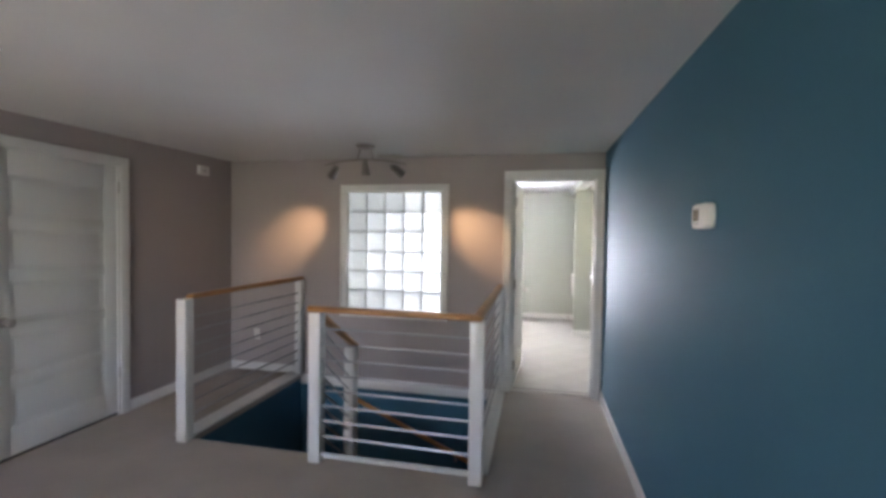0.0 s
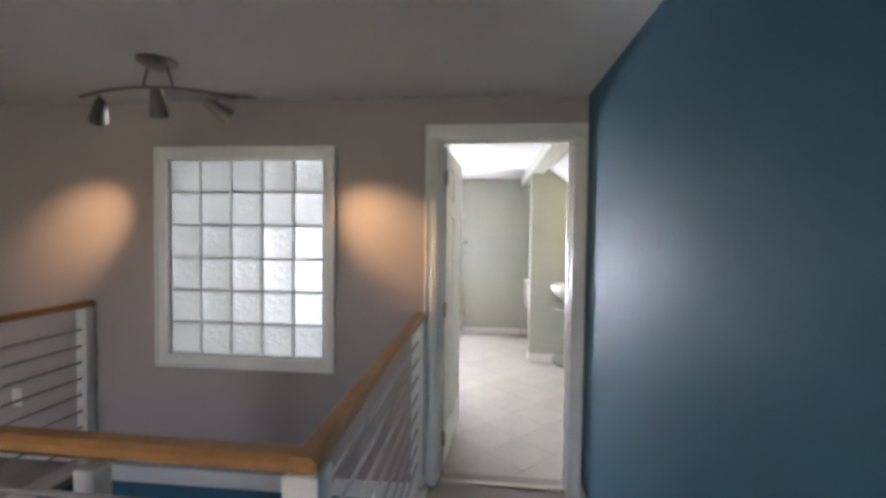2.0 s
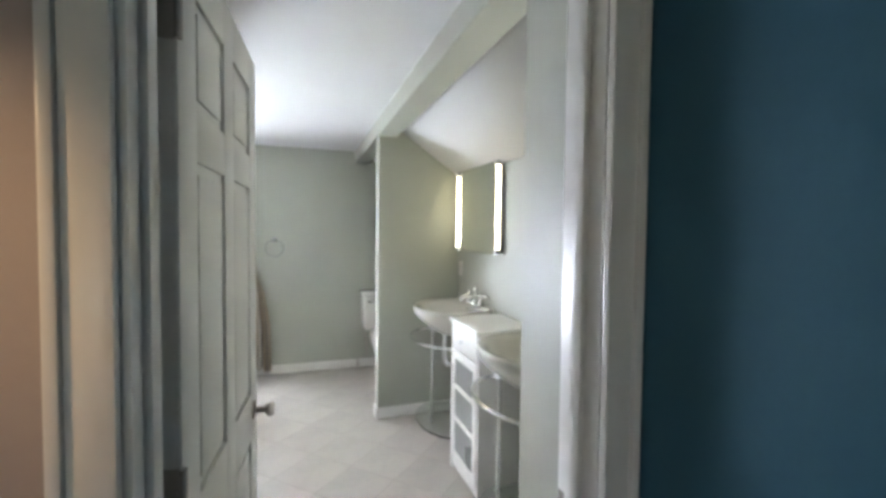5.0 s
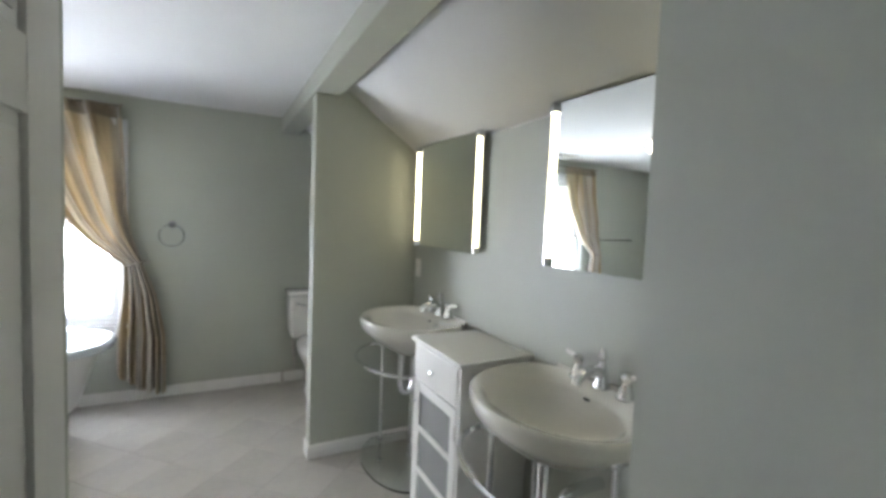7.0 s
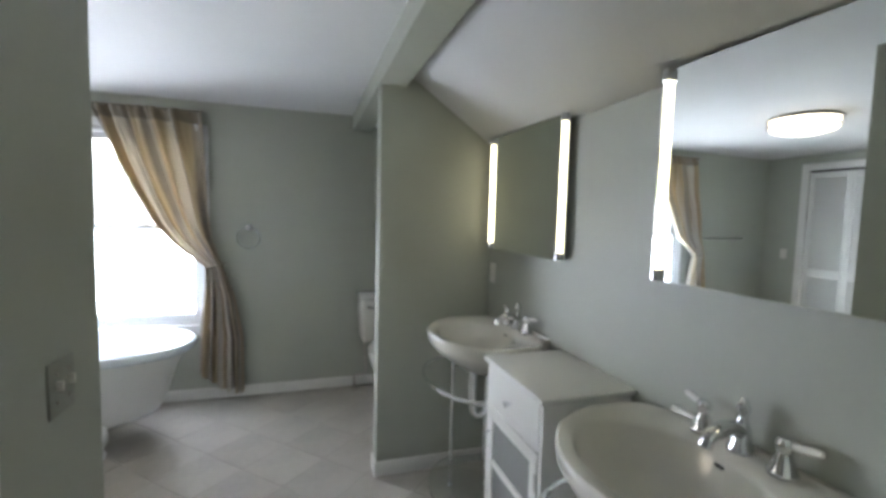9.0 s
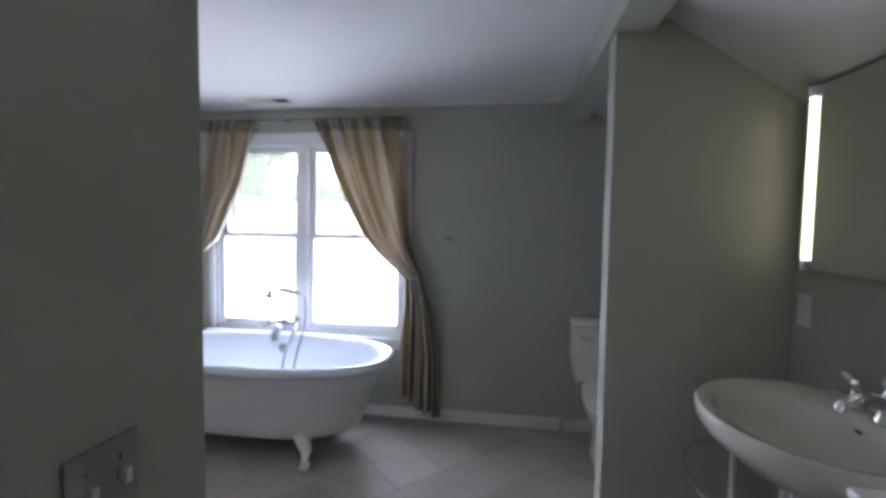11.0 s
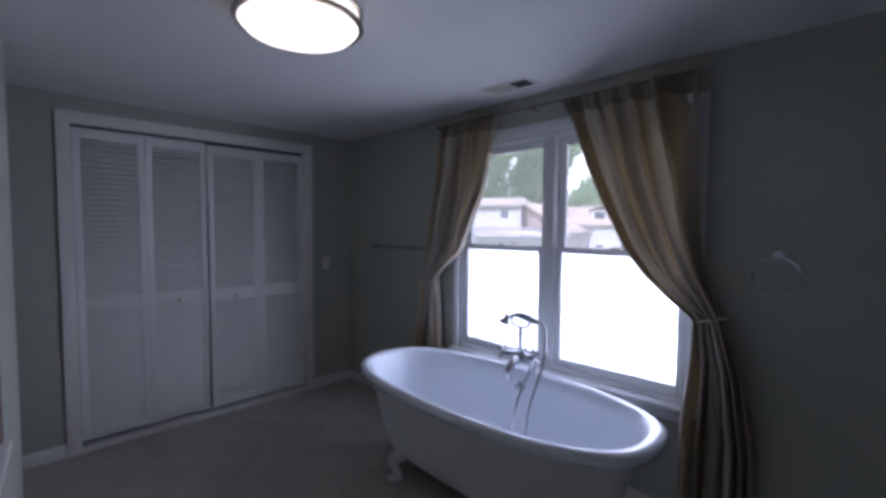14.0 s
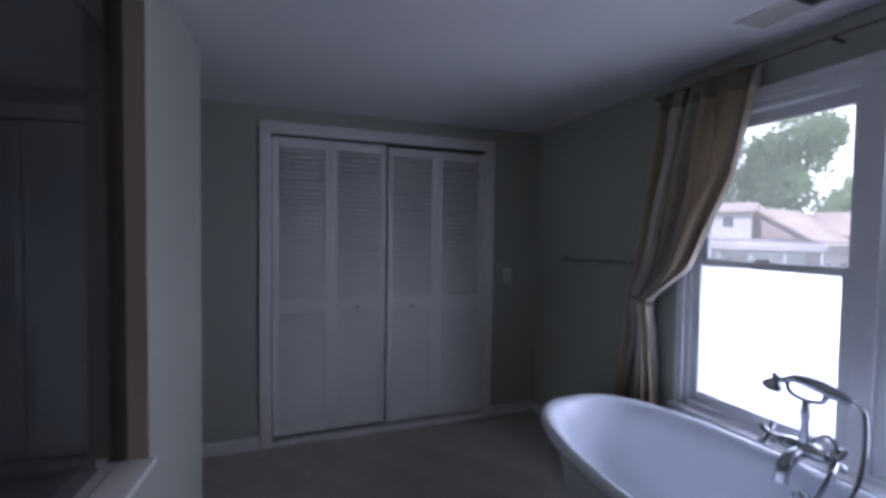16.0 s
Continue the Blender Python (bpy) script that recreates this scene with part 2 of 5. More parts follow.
def smooth_line(pts, steps=6):
    """Catmull-Rom points through pts."""
    p = [Vector(q) for q in pts]
    p = [2 * p[0] - p[1]] + p + [2 * p[-1] - p[-2]]
    out = []
    for i in range(1, len(p) - 2):
        for k in range(steps):
            t = k / steps
            a, b, c, d = p[i - 1:i + 3]
            out.append(0.5 * ((2 * b) + (c - a) * t + (2 * a - 5 * b + 4 * c - d) * t * t + (3 * b - a - 3 * c + d) * t ** 3))
    return out + [p[-2]]


def tube(bm, pts, radius, seg=10):
    """A round bar along pts; radius is one number or a list."""
    pts = [Vector(p) for p in pts]
    rad = radius if isinstance(radius, (list, tuple)) else [radius] * len(pts)
    if len(rad) != len(pts):
        rad = [rad[min(len(rad) - 1, int(i * len(rad) / len(pts)))] for i in range(len(pts))]
    up, rings = None, []
    for i, p in enumerate(pts):
        d = (pts[min(i + 1, len(pts) - 1)] - pts[max(i - 1, 0)]).normalized()
        if up is None:
            up = d.orthogonal().normalized()
        up = (up - d * up.dot(d)).normalized()
        side = d.cross(up)
        rings.append([p + rad[i] * (up * math.cos(2 * math.pi * k / seg) + side * math.sin(2 * math.pi * k / seg)) for k in range(seg)])
    return loft(bm, rings)


def mesh_of(name, bm, material, smooth=None):
    bmesh.ops.recalc_face_normals(bm, faces=bm.faces)
    me = bpy.data.meshes.new(name)
    bm.to_mesh(me)
    bm.free()
    me.materials.append(material)
    if smooth is not None:
        me.set_sharp_from_angle(angle=radians(smooth))
    return me


def part(name, bm, material, parent, label="", smooth=35):
    ob = new(name, mesh_of(name, bm, material, smooth) if isinstance(bm, bmesh.types.BMesh) else bm)
    ob.parent = parent
    return tagged(ob, label)


def thing(name, label, category, at=(0, 0, 0), turn=0.0, group="", kind=""):
    ob = new(name)
    ob.empty_display_size = 0.1
    ob.matrix_basis = pose(*at, 0, 0, turn)
    return tagged(ob, label, category, group, kind)


def single(name, bm, material, label, category, at=(0, 0, 0), turn=0.0, group="", kind="", smooth=35):
    ob = new(name, mesh_of(name, bm, material, smooth))
    ob.matrix_basis = pose(*at, 0, 0, turn)
    return tagged(ob, label, category, group, kind)


def slab(axis, a0, a1, u0, u1, v0, v1, holes=()):
    """A plate between a0 and a1 along axis, spread over u and v (the other two axes in order), with rectangular holes (u0, u1, v0, v1)."""
    us = sorted({u0, u1, *(max(u0, min(u1, h)) for q in holes for h in q[:2])})
    vs = sorted({v0, v1, *(max(v0, min(v1, h)) for q in holes for h in q[2:])})
    bm = bmesh.new()
    order = {"x": lambda a, u, v: (a, u, v), "y": lambda a, u, v: (u, a, v), "z": lambda a, u, v: (u, v, a)}[axis]
    verts = {}

    def vert(i, j):
        if (i, j) not in verts:
            verts[i, j] = bm.verts.new(order(a0, us[i], vs[j]))
        return verts[i, j]

    for i in range(len(us) - 1):
        for j in range(len(vs) - 1):
            cu, cv = (us[i] + us[i + 1]) / 2, (vs[j] + vs[j + 1]) / 2
            if not any(h[0] < cu < h[1] and h[2] < cv < h[3] for h in holes):
                bm.faces.new((vert(i, j), vert(i + 1, j), vert(i + 1, j + 1), vert(i, j + 1)))
    ext = bmesh.ops.extrude_face_region(bm, geom=list(bm.faces))
    move = Vector(order(a1 - a0, 0, 0))
    bmesh.ops.translate(bm, vec=move, verts=[g for g in ext["geom"] if isinstance(g, bmesh.types.BMVert)])
    return bm


def structure(name, bm, material, label, category, smooth=None):
    ob = new(name, mesh_of(name, bm, material, smooth))
    return tagged(ob, label, category, kind="structure")


# ---- plan ----
HX0, HX1, HY0, HY1, HZ = -2.665, 1.247, -1.40, 5.575, 2.285          # hall
BX0, BX1, BY0, BY1, BZ = -2.985, 1.89, 5.70, 9.685, 2.345            # bathroom
ALC = 1.217                                                         # where the sloped bay begins
DX0, DX1, DZ = 0.415, 1.168, 2.045                                  # door between them
GX0, GX1, GZ0, GZ1 = -1.280, -0.285, 0.727, 1.935                   # glass block window
WX0, WX1, WZ0, WZ1 = -1.505, 0.065, 0.635, 2.105                    # bathroom window
CY0, CY1, CZ = 7.605, 9.205, 2.165                                  # closet
PA, PB, PC = (-1.805, 3.99), (-0.757, 3.955), (0.305, 3.935)           # newel posts

# ---- hall shell ----


def hall_z(y):
    """The hall ceiling sinks a little away from the end wall."""
    return HZ - 0.017 * (HY1 - y)


WELL = (-1.80, 0.26, 4.03, 5.575)
structure("floor_hall", slab("z", -0.05, 0.0, HX0 - 0.12, HX1 + 0.12, HY0 - 0.12, HY1 + 0.06, [WELL]), CARPET, "beige cut-pile carpet, lightly soiled", "carpet floor")
structure("wall_end", slab("y", HY1, BY0, HX0 - 0.12, HX1 + 0.12, -0.10, HZ, [(DX0 - 0.03, DX1 + 0.03, -1, DZ + 0.03), (GX0 - 0.02, GX1 + 0.02, GZ0 - 0.02, GZ1 + 0.02)]),
          GREIGE, "greige painted end wall of the stair hall", "wall")
structure("wall_blue", slab("x", HX1, HX1 + 0.12, HY0 - 0.12, HY1, 0.0, HZ), BLUE, "teal blue satin painted wall", "wall")
structure("wall_left", slab("x", HX0 - 0.12, HX0, HY0 - 0.12, HY1, 0.0, HZ, [(3.385, 4.25, -1, 2.03)]), GREIGE, "greige painted side wall", "wall")
# out of view; the opening is added for the hall's fill lamp
structure("wall_rear", slab("y", HY0 - 0.12, HY0, HX0, HX1, 0.0, HZ, [(-2.2, -0.6, 0.85, 2.05)]), GREIGE, "plain greige wall with an assumed opening for the fill light", "wall")
ch = structure("ceiling_hall", slab("z", 0, 0.12, HX0 - 0.12, HX1 + 0.12, HY0 - 0.12 - HY1, 0.124), CEILING, "white painted hall ceiling", "ceiling")
ch.matrix_basis = pose(0, HY1, HZ, math.degrees(math.atan(0.017)), 0, 0)
structure("wall_behind_door", slab("x", HX0 - 0.30, HX0 - 0.24, 3.2, 4.5, 0.0, HZ), GREIGE, "plain wall behind the closed door", "wall")


def baseboard(x0, y0, x1, y1, side, material=TRIM, h=0.088, z=0.0):
    """A board along a wall from (x0, y0) to (x1, y1); side is the unit step into the room."""
    d = 0.014
    bm = bmesh.new()
    xs, ys = sorted((x0, x1)), sorted((y0, y1))
    if side[0]:
        a = (x0, x0 + side[0] * d)
        box(bm, min(a), max(a), ys[0], ys[1], z, z + h, 0.004)
    else:
        a = (y0, y0 + side[1] * d)
        box(bm, xs[0], xs[1], min(a), max(a), z, z + h, 0.004)
    return structure("baseboard", bm, material, "white painted baseboard along the wall", "baseboard", 35)


baseboard(HX1, HY0, HX1, HY1 - 0.02, (-1, 0))
baseboard(HX0, 4.34, HX0, HY1, (1, 0))
baseboard(HX0, HY0, HX0, 3.295, (1, 0))
baseboard(HX0 + 0.014, HY1, -1.80, HY1, (0, -1))
baseboard(0.262, HY1, 0.328, HY1, (0, -1))

# stairwell: blue lower walls, a white band at floor level, carpeted steps
structure("stairwell_wall_end", slab("y", HY1, HY1 + 0.10, -1.92, 0.38, -2.9, -0.101), BLUE, "teal blue stairwell wall below the floor", "wall")
structure("stairwell_wall_left", slab("x", -1.90, -1.80, 3.9, HY1, -2.9, -0.051), BLUE, "teal blue stairwell side wall", "wall")
structure("stairwell_wall_right", slab("x", 0.26, 0.36, 3.9, HY1, -2.9, -0.051), BLUE, "teal blue stairwell side wall", "wall")
structure("stairwell_wall_front", slab("y", 3.93, 4.03, -1.80, 0.26, -2.9, -0.051), BLUE, "teal blue stairwell wall under the landing edge", "wall")
structure("stairwell_floor", slab("z", -3.0, -2.9, -1.9, 0.36, 3.9, 5.68), CARPET, "carpeted floor at the foot of the stairs", "floor")
structure("trim_stair_band", boxes((-1.80, 0.26, HY1 - 0.018, HY1, -0.100, 0.004), bevel=0.004), TRIM, "white skirt board at floor level in the stairwell", "trim", 35)
structure("trim_stair_edge", boxes((-1.93, -1.782, 4.03, HY1 - 0.018, 0.0, 0.022), bevel=0.005), TRIM, "light painted nosing board along the stair opening", "trim", 35)
structure("trim_stair_edge", boxes((0.245, 0.37, 4.03, HY1 - 0.018, 0.0, 0.022), bevel=0.005), TRIM, "light painted nosing board along the stair opening", "trim", 35)
stairs = thing("staircase", "carpeted staircase going down between blue walls", "stairs", (-1.3, 4.03, -0.95), kind="structure")
for i in range(5):
    bm = bmesh.new()
    box(bm, -0.495, 0.47, 0.22 * i, 0.22 * (i + 1) + 0.02, 0.95 - 0.19 * (i + 2), 0.95 - 0.19 * (i + 1), 0.012)
    part("step", bm, CARPET, stairs)
part("landing", boxes((-0.495, 0.47, 1.12, 1.54, -0.2, 0.0), bevel=0.01), CARPET, stairs)
for i in range(4):
    part("step", boxes((0.47 + 0.24 * i, 0.47 + 0.24 * (i + 1) + 0.02, 0.55, 1.54, -0.19 * (i + 2), -0.19 * (i + 1)), bevel=0.012), CARPET, stairs)

# ---- railings ----


def newel(parent, x, y, z0, z1, s=0.082):
    part("post", boxes((x - s / 2, x + s / 2, y - s / 2, y + s / 2, z0, z1), bevel=0.006), TRIM, parent, "white painted square post")


def handrail(parent, a, b, w=0.062, h=0.036, name="handrail"):
    """A flat rounded oak rail from a to b (its underside)."""
    a, b = Vector(a), Vector(b)
    d = (b - a).normalized()
    side = d.cross(Vector((0, 0, 1))).normalized()
    up = side.cross(d)
    outline = [(-w / 2, 0.006), (-w / 2 + 0.008, 0), (w / 2 - 0.008, 0), (w / 2, 0.006), (w / 2, h - 0.012), (w / 2 - 0.012, h), (-w / 2 + 0.012, h), (-w / 2, h - 0.012)]
    rings = [[p + side * u + up * v for u, v in outline] for p in (a, b)]
    return part(name, loft(bmesh.new(), rings), OAK, parent, "honey oak handrail")


def rods(parent, a, b, zs, r=0.0075, drop=0.0):
    for z in zs:
        part("rod", tube(bmesh.new(), [(a[0], a[1], z), (b[0], b[1], z + drop)], r, 8), STEEL, parent, "thin grey metal rod")


ROD_Z = [0.065 + 0.1015 * k for k in range(1, 9)]
front = thing("railing", "white post railing with horizontal metal rods and oak handrail", "railing", group="stair railings")
newel(front, PB[0], PB[1], 0.0, 0.985)
newel(front, PC[0], PC[1], 0.0, 0.985)
handrail(front, (PB[0] - 0.055, PB[1], 0.985), (PC[0] + 0.02, PC[1] - 0.002, 0.985))
rods(front, PB, PC, ROD_Z)
part("bottom_bar", boxes((PB[0] + 0.04, PC[0] - 0.04, 3.93, 3.96, 0.035, 0.06), bevel=0.004), TRIM, front, "white bottom bar")
side_r = thing("railing", "oak-topped railing running from the corner post to the wall", "railing", group="stair railings")
handrail(side_r, (PC[0], PC[1] - 0.03, 0.986), (PC[0], HY1 - 0.006, 1.000))
newel(side_r, PC[0], HY1 - 0.045, 0.022, 1.004, 0.07)
rods(side_r, (PC[0], PC[1]), (PC[0], HY1 - 0.05), ROD_Z)
part("bottom_bar", boxes((PC[0] - 0.014, PC[0] + 0.014, PC[1] + 0.05, HY1 - 0.08, 0.045, 0.065), bevel=0.004), TRIM, side_r, "white bottom bar")
side_l = thing("railing", "railing with free-standing white post beside the top of the stairs", "railing", group="stair railings")
newel(side_l, PA[0], PA[1], 0.0, 1.02)
newel(side_l, PA[0], HY1 - 0.045, 0.022, 1.012, 0.07)
handrail(side_l, (PA[0], PA[1] + 0.045, 1.012), (PA[0], HY1 - 0.006, 1.012))
rods(side_l, PA, (PA[0], HY1 - 0.05), ROD_Z)
inner = thing("railing", "sloping stair railing with oak rail going down from the landing post", "railing", group="stair railings")
handrail(inner, (PB[0], PB[1] + 0.05, 0.935), (PB[0], 4.57, 0.60), name="sloping_handrail")
newel(inner, PB[0], 4.50, -0.75, 0.62)
rods(inner, (PB[0], PB[1] + 0.04), (PB[0], 4.45), [0.14 + 0.105 * k for k in range(8)], drop=-0.36)
wall_rail = thing("wall_handrail", "oak handrail fixed to the blue stairwell wall", "handrail")
handrail(wall_rail, (-1.20, HY1 - 0.075, -0.185), (0.2, HY1 - 0.075, -0.79), 0.045, 0.036)
for x in (-1.05, -0.1):
    z = -0.09 - 0.43 * (x + 1.45)
    part("bracket", tube(bmesh.new(), [(x, HY1 - 0.075, z), (x, HY1 - 0.06, z - 0.05), (x, HY1, z - 0.06)], 0.007), BRUSHED, wall_rail)

# ---- glass block window ----


def casing(parent, x0, x1, z0, z1, y_wall, out, w=0.078, d=0.02, bottom=True, sill_name="casing"):
    """Flat casing with a back band round an opening in a wall that faces out (-1: towards -y)."""
    a, b = sorted((y_wall, y_wall + out * d))
    a2, b2 = sorted((y_wall, y_wall + out * (d + 0.009)))
    bw2 = 0.018
    lo = z0 - w if bottom else z0
    for x, xi in ((x0 - w, x0 - w + bw2), (x1 + w - bw2, x1)):
        bm = boxes((min(xi, x0), max(xi, x0), a, b, z0, z1) if x < x0 else (x1, x, a, b, z0, z1), bevel=0.003)
        box(bm, x, x + bw2, a2, b2, lo, z1 + w, 0.004)
        part("side_casing", bm, TRIM, parent)
    bm = boxes((x0 - w + bw2, x1 + w - bw2, a, b, z1, z1 + w - bw2), bevel=0.003)
    box(bm, x0 - w + bw2, x1 + w - bw2, a2, b2, z1 + w - bw2, z1 + w, 0.004)
    part("head_casing", bm, TRIM, parent)
    if bottom:
        bm = boxes((x0 - w + bw2, x1 + w - bw2, a, b, z0 - w + bw2, z0), bevel=0.003)
        box(bm, x0 - w + bw2, x1 + w - bw2, a2, b2, z0 - w, z0 - w + bw2, 0.004)
        part("sill_casing", bm, TRIM, parent)


win2 = thing("window_2", "glass block window five blocks wide in white casing", "window", (0, 0, 0), kind="structure")
casing(win2, GX0, GX1, GZ0, GZ1, HY1, -1, 0.075)
bw, bh = (GX1 - GX0) / 5, (GZ1 - GZ0) / 6
bm = bmesh.new()
for i in range(6):
    x = GX0 + bw * i
    box(bm, x - 0.003 if i else x - 0.02, x + 0.003 if i < 5 else x + 0.02, HY1 + 0.03, HY1 + 0.095, GZ0 - 0.02, GZ1 + 0.02)
for j in range(7):
    z = GZ0 + bh * j
    box(bm, GX0 - 0.02, GX1 + 0.02, HY1 + 0.031, HY1 + 0.094, z - 0.003 if j else z - 0.02, z + 0.003 if j < 6 else z + 0.02)
part("mortar", bm, MORTAR, win2, "pale translucent joint strips", None)
block_mesh = mesh_of("glass_block", box(bmesh.new(), -bw / 2 + 0.0038, bw / 2 - 0.0038, -0.038, 0.038, -bh / 2 + 0.0038, bh / 2 - 0.0038, 0.010, 3), BLOCK, 40)
for i in range(5):
    for j in range(6):
        g = part("glass_block", block_mesh, None, win2)
        g.location = (GX0 + bw * (i + 0.5), HY1 + 0.062, GZ0 + bh * (j + 0.5))
        g.visible_shadow = False

# ---- hall door (closed, five panels) ----
hd = thing("door_1", "closed white door with five horizontal panels", "door", (HX0, 3.385, 0.0), kind="structure")
# near-black strip paints the shade below the door
part("gap", boxes((-0.040, -0.014, 0.014, 0.851, 0.001, 0.019)), DARK, hd, "dark strip for the shade in the gap under the door", None)
part("slab", boxes((-0.050, -0.022, 0.014, 0.851, 0.02, 2.018)), DOOR_WHITE, hd)
rail_z = [(0.02, 0.20)] + [(0.20 + 0.345 * k + 0.265, 0.20 + 0.345 * k + 0.345) for k in range(5)]
rail_z[-1] = (rail_z[-1][0], 2.018)
for y in (0.014, 0.751):
    part("stile", boxes((-0.022, -0.010, y, y + 0.10, 0.02, 2.018), bevel=0.004), DOOR_WHITE, hd)
for a, b in rail_z:
    part("rail", boxes((-0.022, -0.0105, 0.114, 0.751, a, b), bevel=0.004), DOOR_WHITE, hd)
lo = 0.20
for a, b in rail_z[1:]:
    part("panel", boxes((-0.023, -0.016, 0.150, 0.712, lo + 0.03, a - 0.03), bevel=0.005), DOOR_WHITE, hd)
    lo = b
for y0, y1 in ((-0.075, 0.0), (0.865, 0.94)):
    bm = boxes((0.0, 0.018, y0, y1, 0.0, 2.03), bevel=0.004)
    part("side_casing", bm, TRIM, hd)
part("head_casing", boxes((0.0, 0.018, -0.075, 0.94, 2.03, 2.092), bevel=0.004), TRIM, hd)
bm = boxes((-0.12, 0.0, 0.0, 0.012, 0.0, 2.03), (-0.12, 0.0, 0.853, 0.865, 0.0, 2.03), (-0.12, 0.0, 0.012, 0.853, 2.02, 2.03))
part("jamb", bm, TRIM, hd, smooth=None)
kb = bmesh.new()
lathe(kb, [(0.001, 0.0), (0.032, 0.0), (0.032, 0.008), (0.012, 0.012), (0.012, 0.045), (0.026, 0.055), (0.028, 0.072), (0.018, 0.084), (0.001, 0.086)], 20,
      (-0.010, 0.075, 0.9), pose(0, 0, 0, 0, 90, 0))
part("door_knob", kb, BRUSHED, hd, "round brushed metal knob")
for z in (0.35, 1.85):
    part("hinge", tube(bmesh.new(), [(0.004, 0.858, z - 0.045), (0.004, 0.858, z + 0.045)], 0.007), BRUSHED, hd)

# ---- small fittings of the hall ----
th = thing("thermostat", "white rounded thermostat with grey display on the blue wall", "thermostat", (HX1, 3.105, 1.575))
th_rings = []
for k, d in ((0.97, 0.0), (1.0, 0.004), (1.0, 0.020), (0.96, 0.028), (0.86, 0.031)):
    th_rings.append([(-d, 0.078 * k * math.copysign(abs(math.cos(a)) ** 0.42, math.cos(a)), 0.046 * k * math.copysign(abs(math.sin(a)) ** 0.42, math.sin(a)))
                     for a in np.linspace(0, 2 * math.pi, 48, endpoint=False)])
part("body", loft(bmesh.new(), th_rings), PLASTIC, th, smooth=50)
part("display", boxes((-0.0335, -0.0305, -0.004, 0.052, -0.018, 0.026), bevel=0.001), LCD, th, "grey display")
for y, z in ((-0.028, 0.017), (-0.028, -0.005), (-0.048, 0.006)):
    part("button", boxes((-0.0345, -0.0305, y - 0.008, y + 0.008, z - 0.007, z + 0.007), bevel=0.002), PLASTIC, th)
part("button_strip", boxes((-0.0335, -0.0305, 0.0, 0.048, -0.030, -0.024), bevel=0.001), SOCKET, th, "narrow grey button strip")
sensor = thing("wall_chime", "rounded white sensor high on the greige wall", "sensor", (HX0, 5.14, 2.12))
part("cover", box(bmesh.new(), 0.0, 0.036, -0.072, 0.072, -0.048, 0.048, 0.016, 4), PLASTIC, sensor)
part("grille", boxes((0.0345, 0.0375, -0.030, 0.030, -0.004, 0.004), bevel=0.001), LCD, sensor, "narrow grey slot")


def cover_plate(name, label, category, at, turn, kind):
    """A wall plate that faces -y before the turn: an outlet or a switch."""
    o = thing(name, label, category, at, turn)
    w = 0.050 if kind == "double" else 0.036
    part("plate", boxes((-w, w, -0.006, 0.0, -0.058, 0.058), bevel=0.003), SOCKET if kind == "double" else PLASTIC, o)
    if kind == "outlet":
        for z in (-0.022, 0.022):
            part("socket", boxes((-0.015, 0.015, -0.009, -0.005, z - 0.013, z + 0.013), bevel=0.004), PLASTIC, o)
    for x in ((-0.023, 0.023) if kind == "double" else (0,) if kind == "switch" else ()):
        part("toggle", boxes((x - 0.005, x + 0.005, -0.018, -0.005, -0.004, 0.016), bevel=0.002), PLASTIC, o)
    for x in ((-0.023, 0.023) if kind == "double" else (0,)):
        for z in ((-0.03, 0.03) if kind != "outlet" else (0,)):
            part("screw", lathe(bmesh.new(), [(0.001, 0), (0.0035, 0), (0.0035, 0.0025), (0.001, 0.003)], 8, (x, -0.006, z), pose(0, 0, 0, 90, 0, 0)), BRUSHED, o)
    return o


cover_plate("outlet", "white duplex outlet low on the greige wall", "outlet", (-2.34, HY1, 0.40), 0, "outlet")
cover_plate("light_switch", "sage two-gang switch plate with worn edges", "switch", (0.34, 6.95, 1.142), 90, "double")
cover_plate("light_switch", "white single switch plate beside the closet", "switch", (BX0, 9.42, 1.165), 90, "switch")
cover_plate("outlet", "white outlet above the far washbasin", "outlet", (BX1, 8.22, 1.19), -90, "outlet")


def register(name, label, at, w, d, dark):
    """A ceiling register: frame, slats and a dark sheet for the shaded throat."""
    o = thing(name, label, "ceiling vent", at)
    f = 0.016
    bm = boxes((-w / 2, w / 2, -d / 2, -d / 2 + f, -0.008, 0), (-w / 2, w / 2, d / 2 - f, d / 2, -0.008, 0), (-w / 2, -w / 2 + f, -d / 2 + f, d / 2 - f, -0.008, 0),
               (w / 2 - f, w / 2, -d / 2 + f, d / 2 - f, -0.008, 0), bevel=0.002)
    part("frame", bm, PLASTIC if not dark else BRUSHED, o)
    # no real hole: the sheet's near-black colour gives the shade inside
    part("throat", boxes((-w / 2 + f, w / 2 - f, -d / 2 + f, d / 2 - f, -0.002, -0.001)), DARK, o, "dark sheet for the shade in the opening", None)
    n = 7
    for i in range(n):
        y = -d / 2 + f + (d - 2 * f) * (i + 0.5) / n
        x1 = w / 2 - f if dark else 0.02
        b = boxes((-w / 2 + f, x1, -0.005, 0.005, -0.0008, 0.0008))
        bmesh.ops.transform(b, matrix=pose(0, y, -0.005, 35, 0, 0), verts=b.verts)
        part("slat", b, PLASTIC if not dark else BRUSHED, o, smooth=None)
    if not dark:
        part("damper", boxes((-w / 2 + f, 0.03, -d / 2 + f, d / 2 - f, -0.004, -0.0025)), PLASTIC, o, "closed half of the vent", None)
    return o


register("ceiling_vent", "small dark ceiling vent in the hall", (-0.79, 5.47, hall_z(5.47)), 0.24, 0.11, True)
register("ceiling_vent", "white ceiling vent with half-open dark slots", (-0.88, 9.425, BZ), 0.33, 0.15, False)

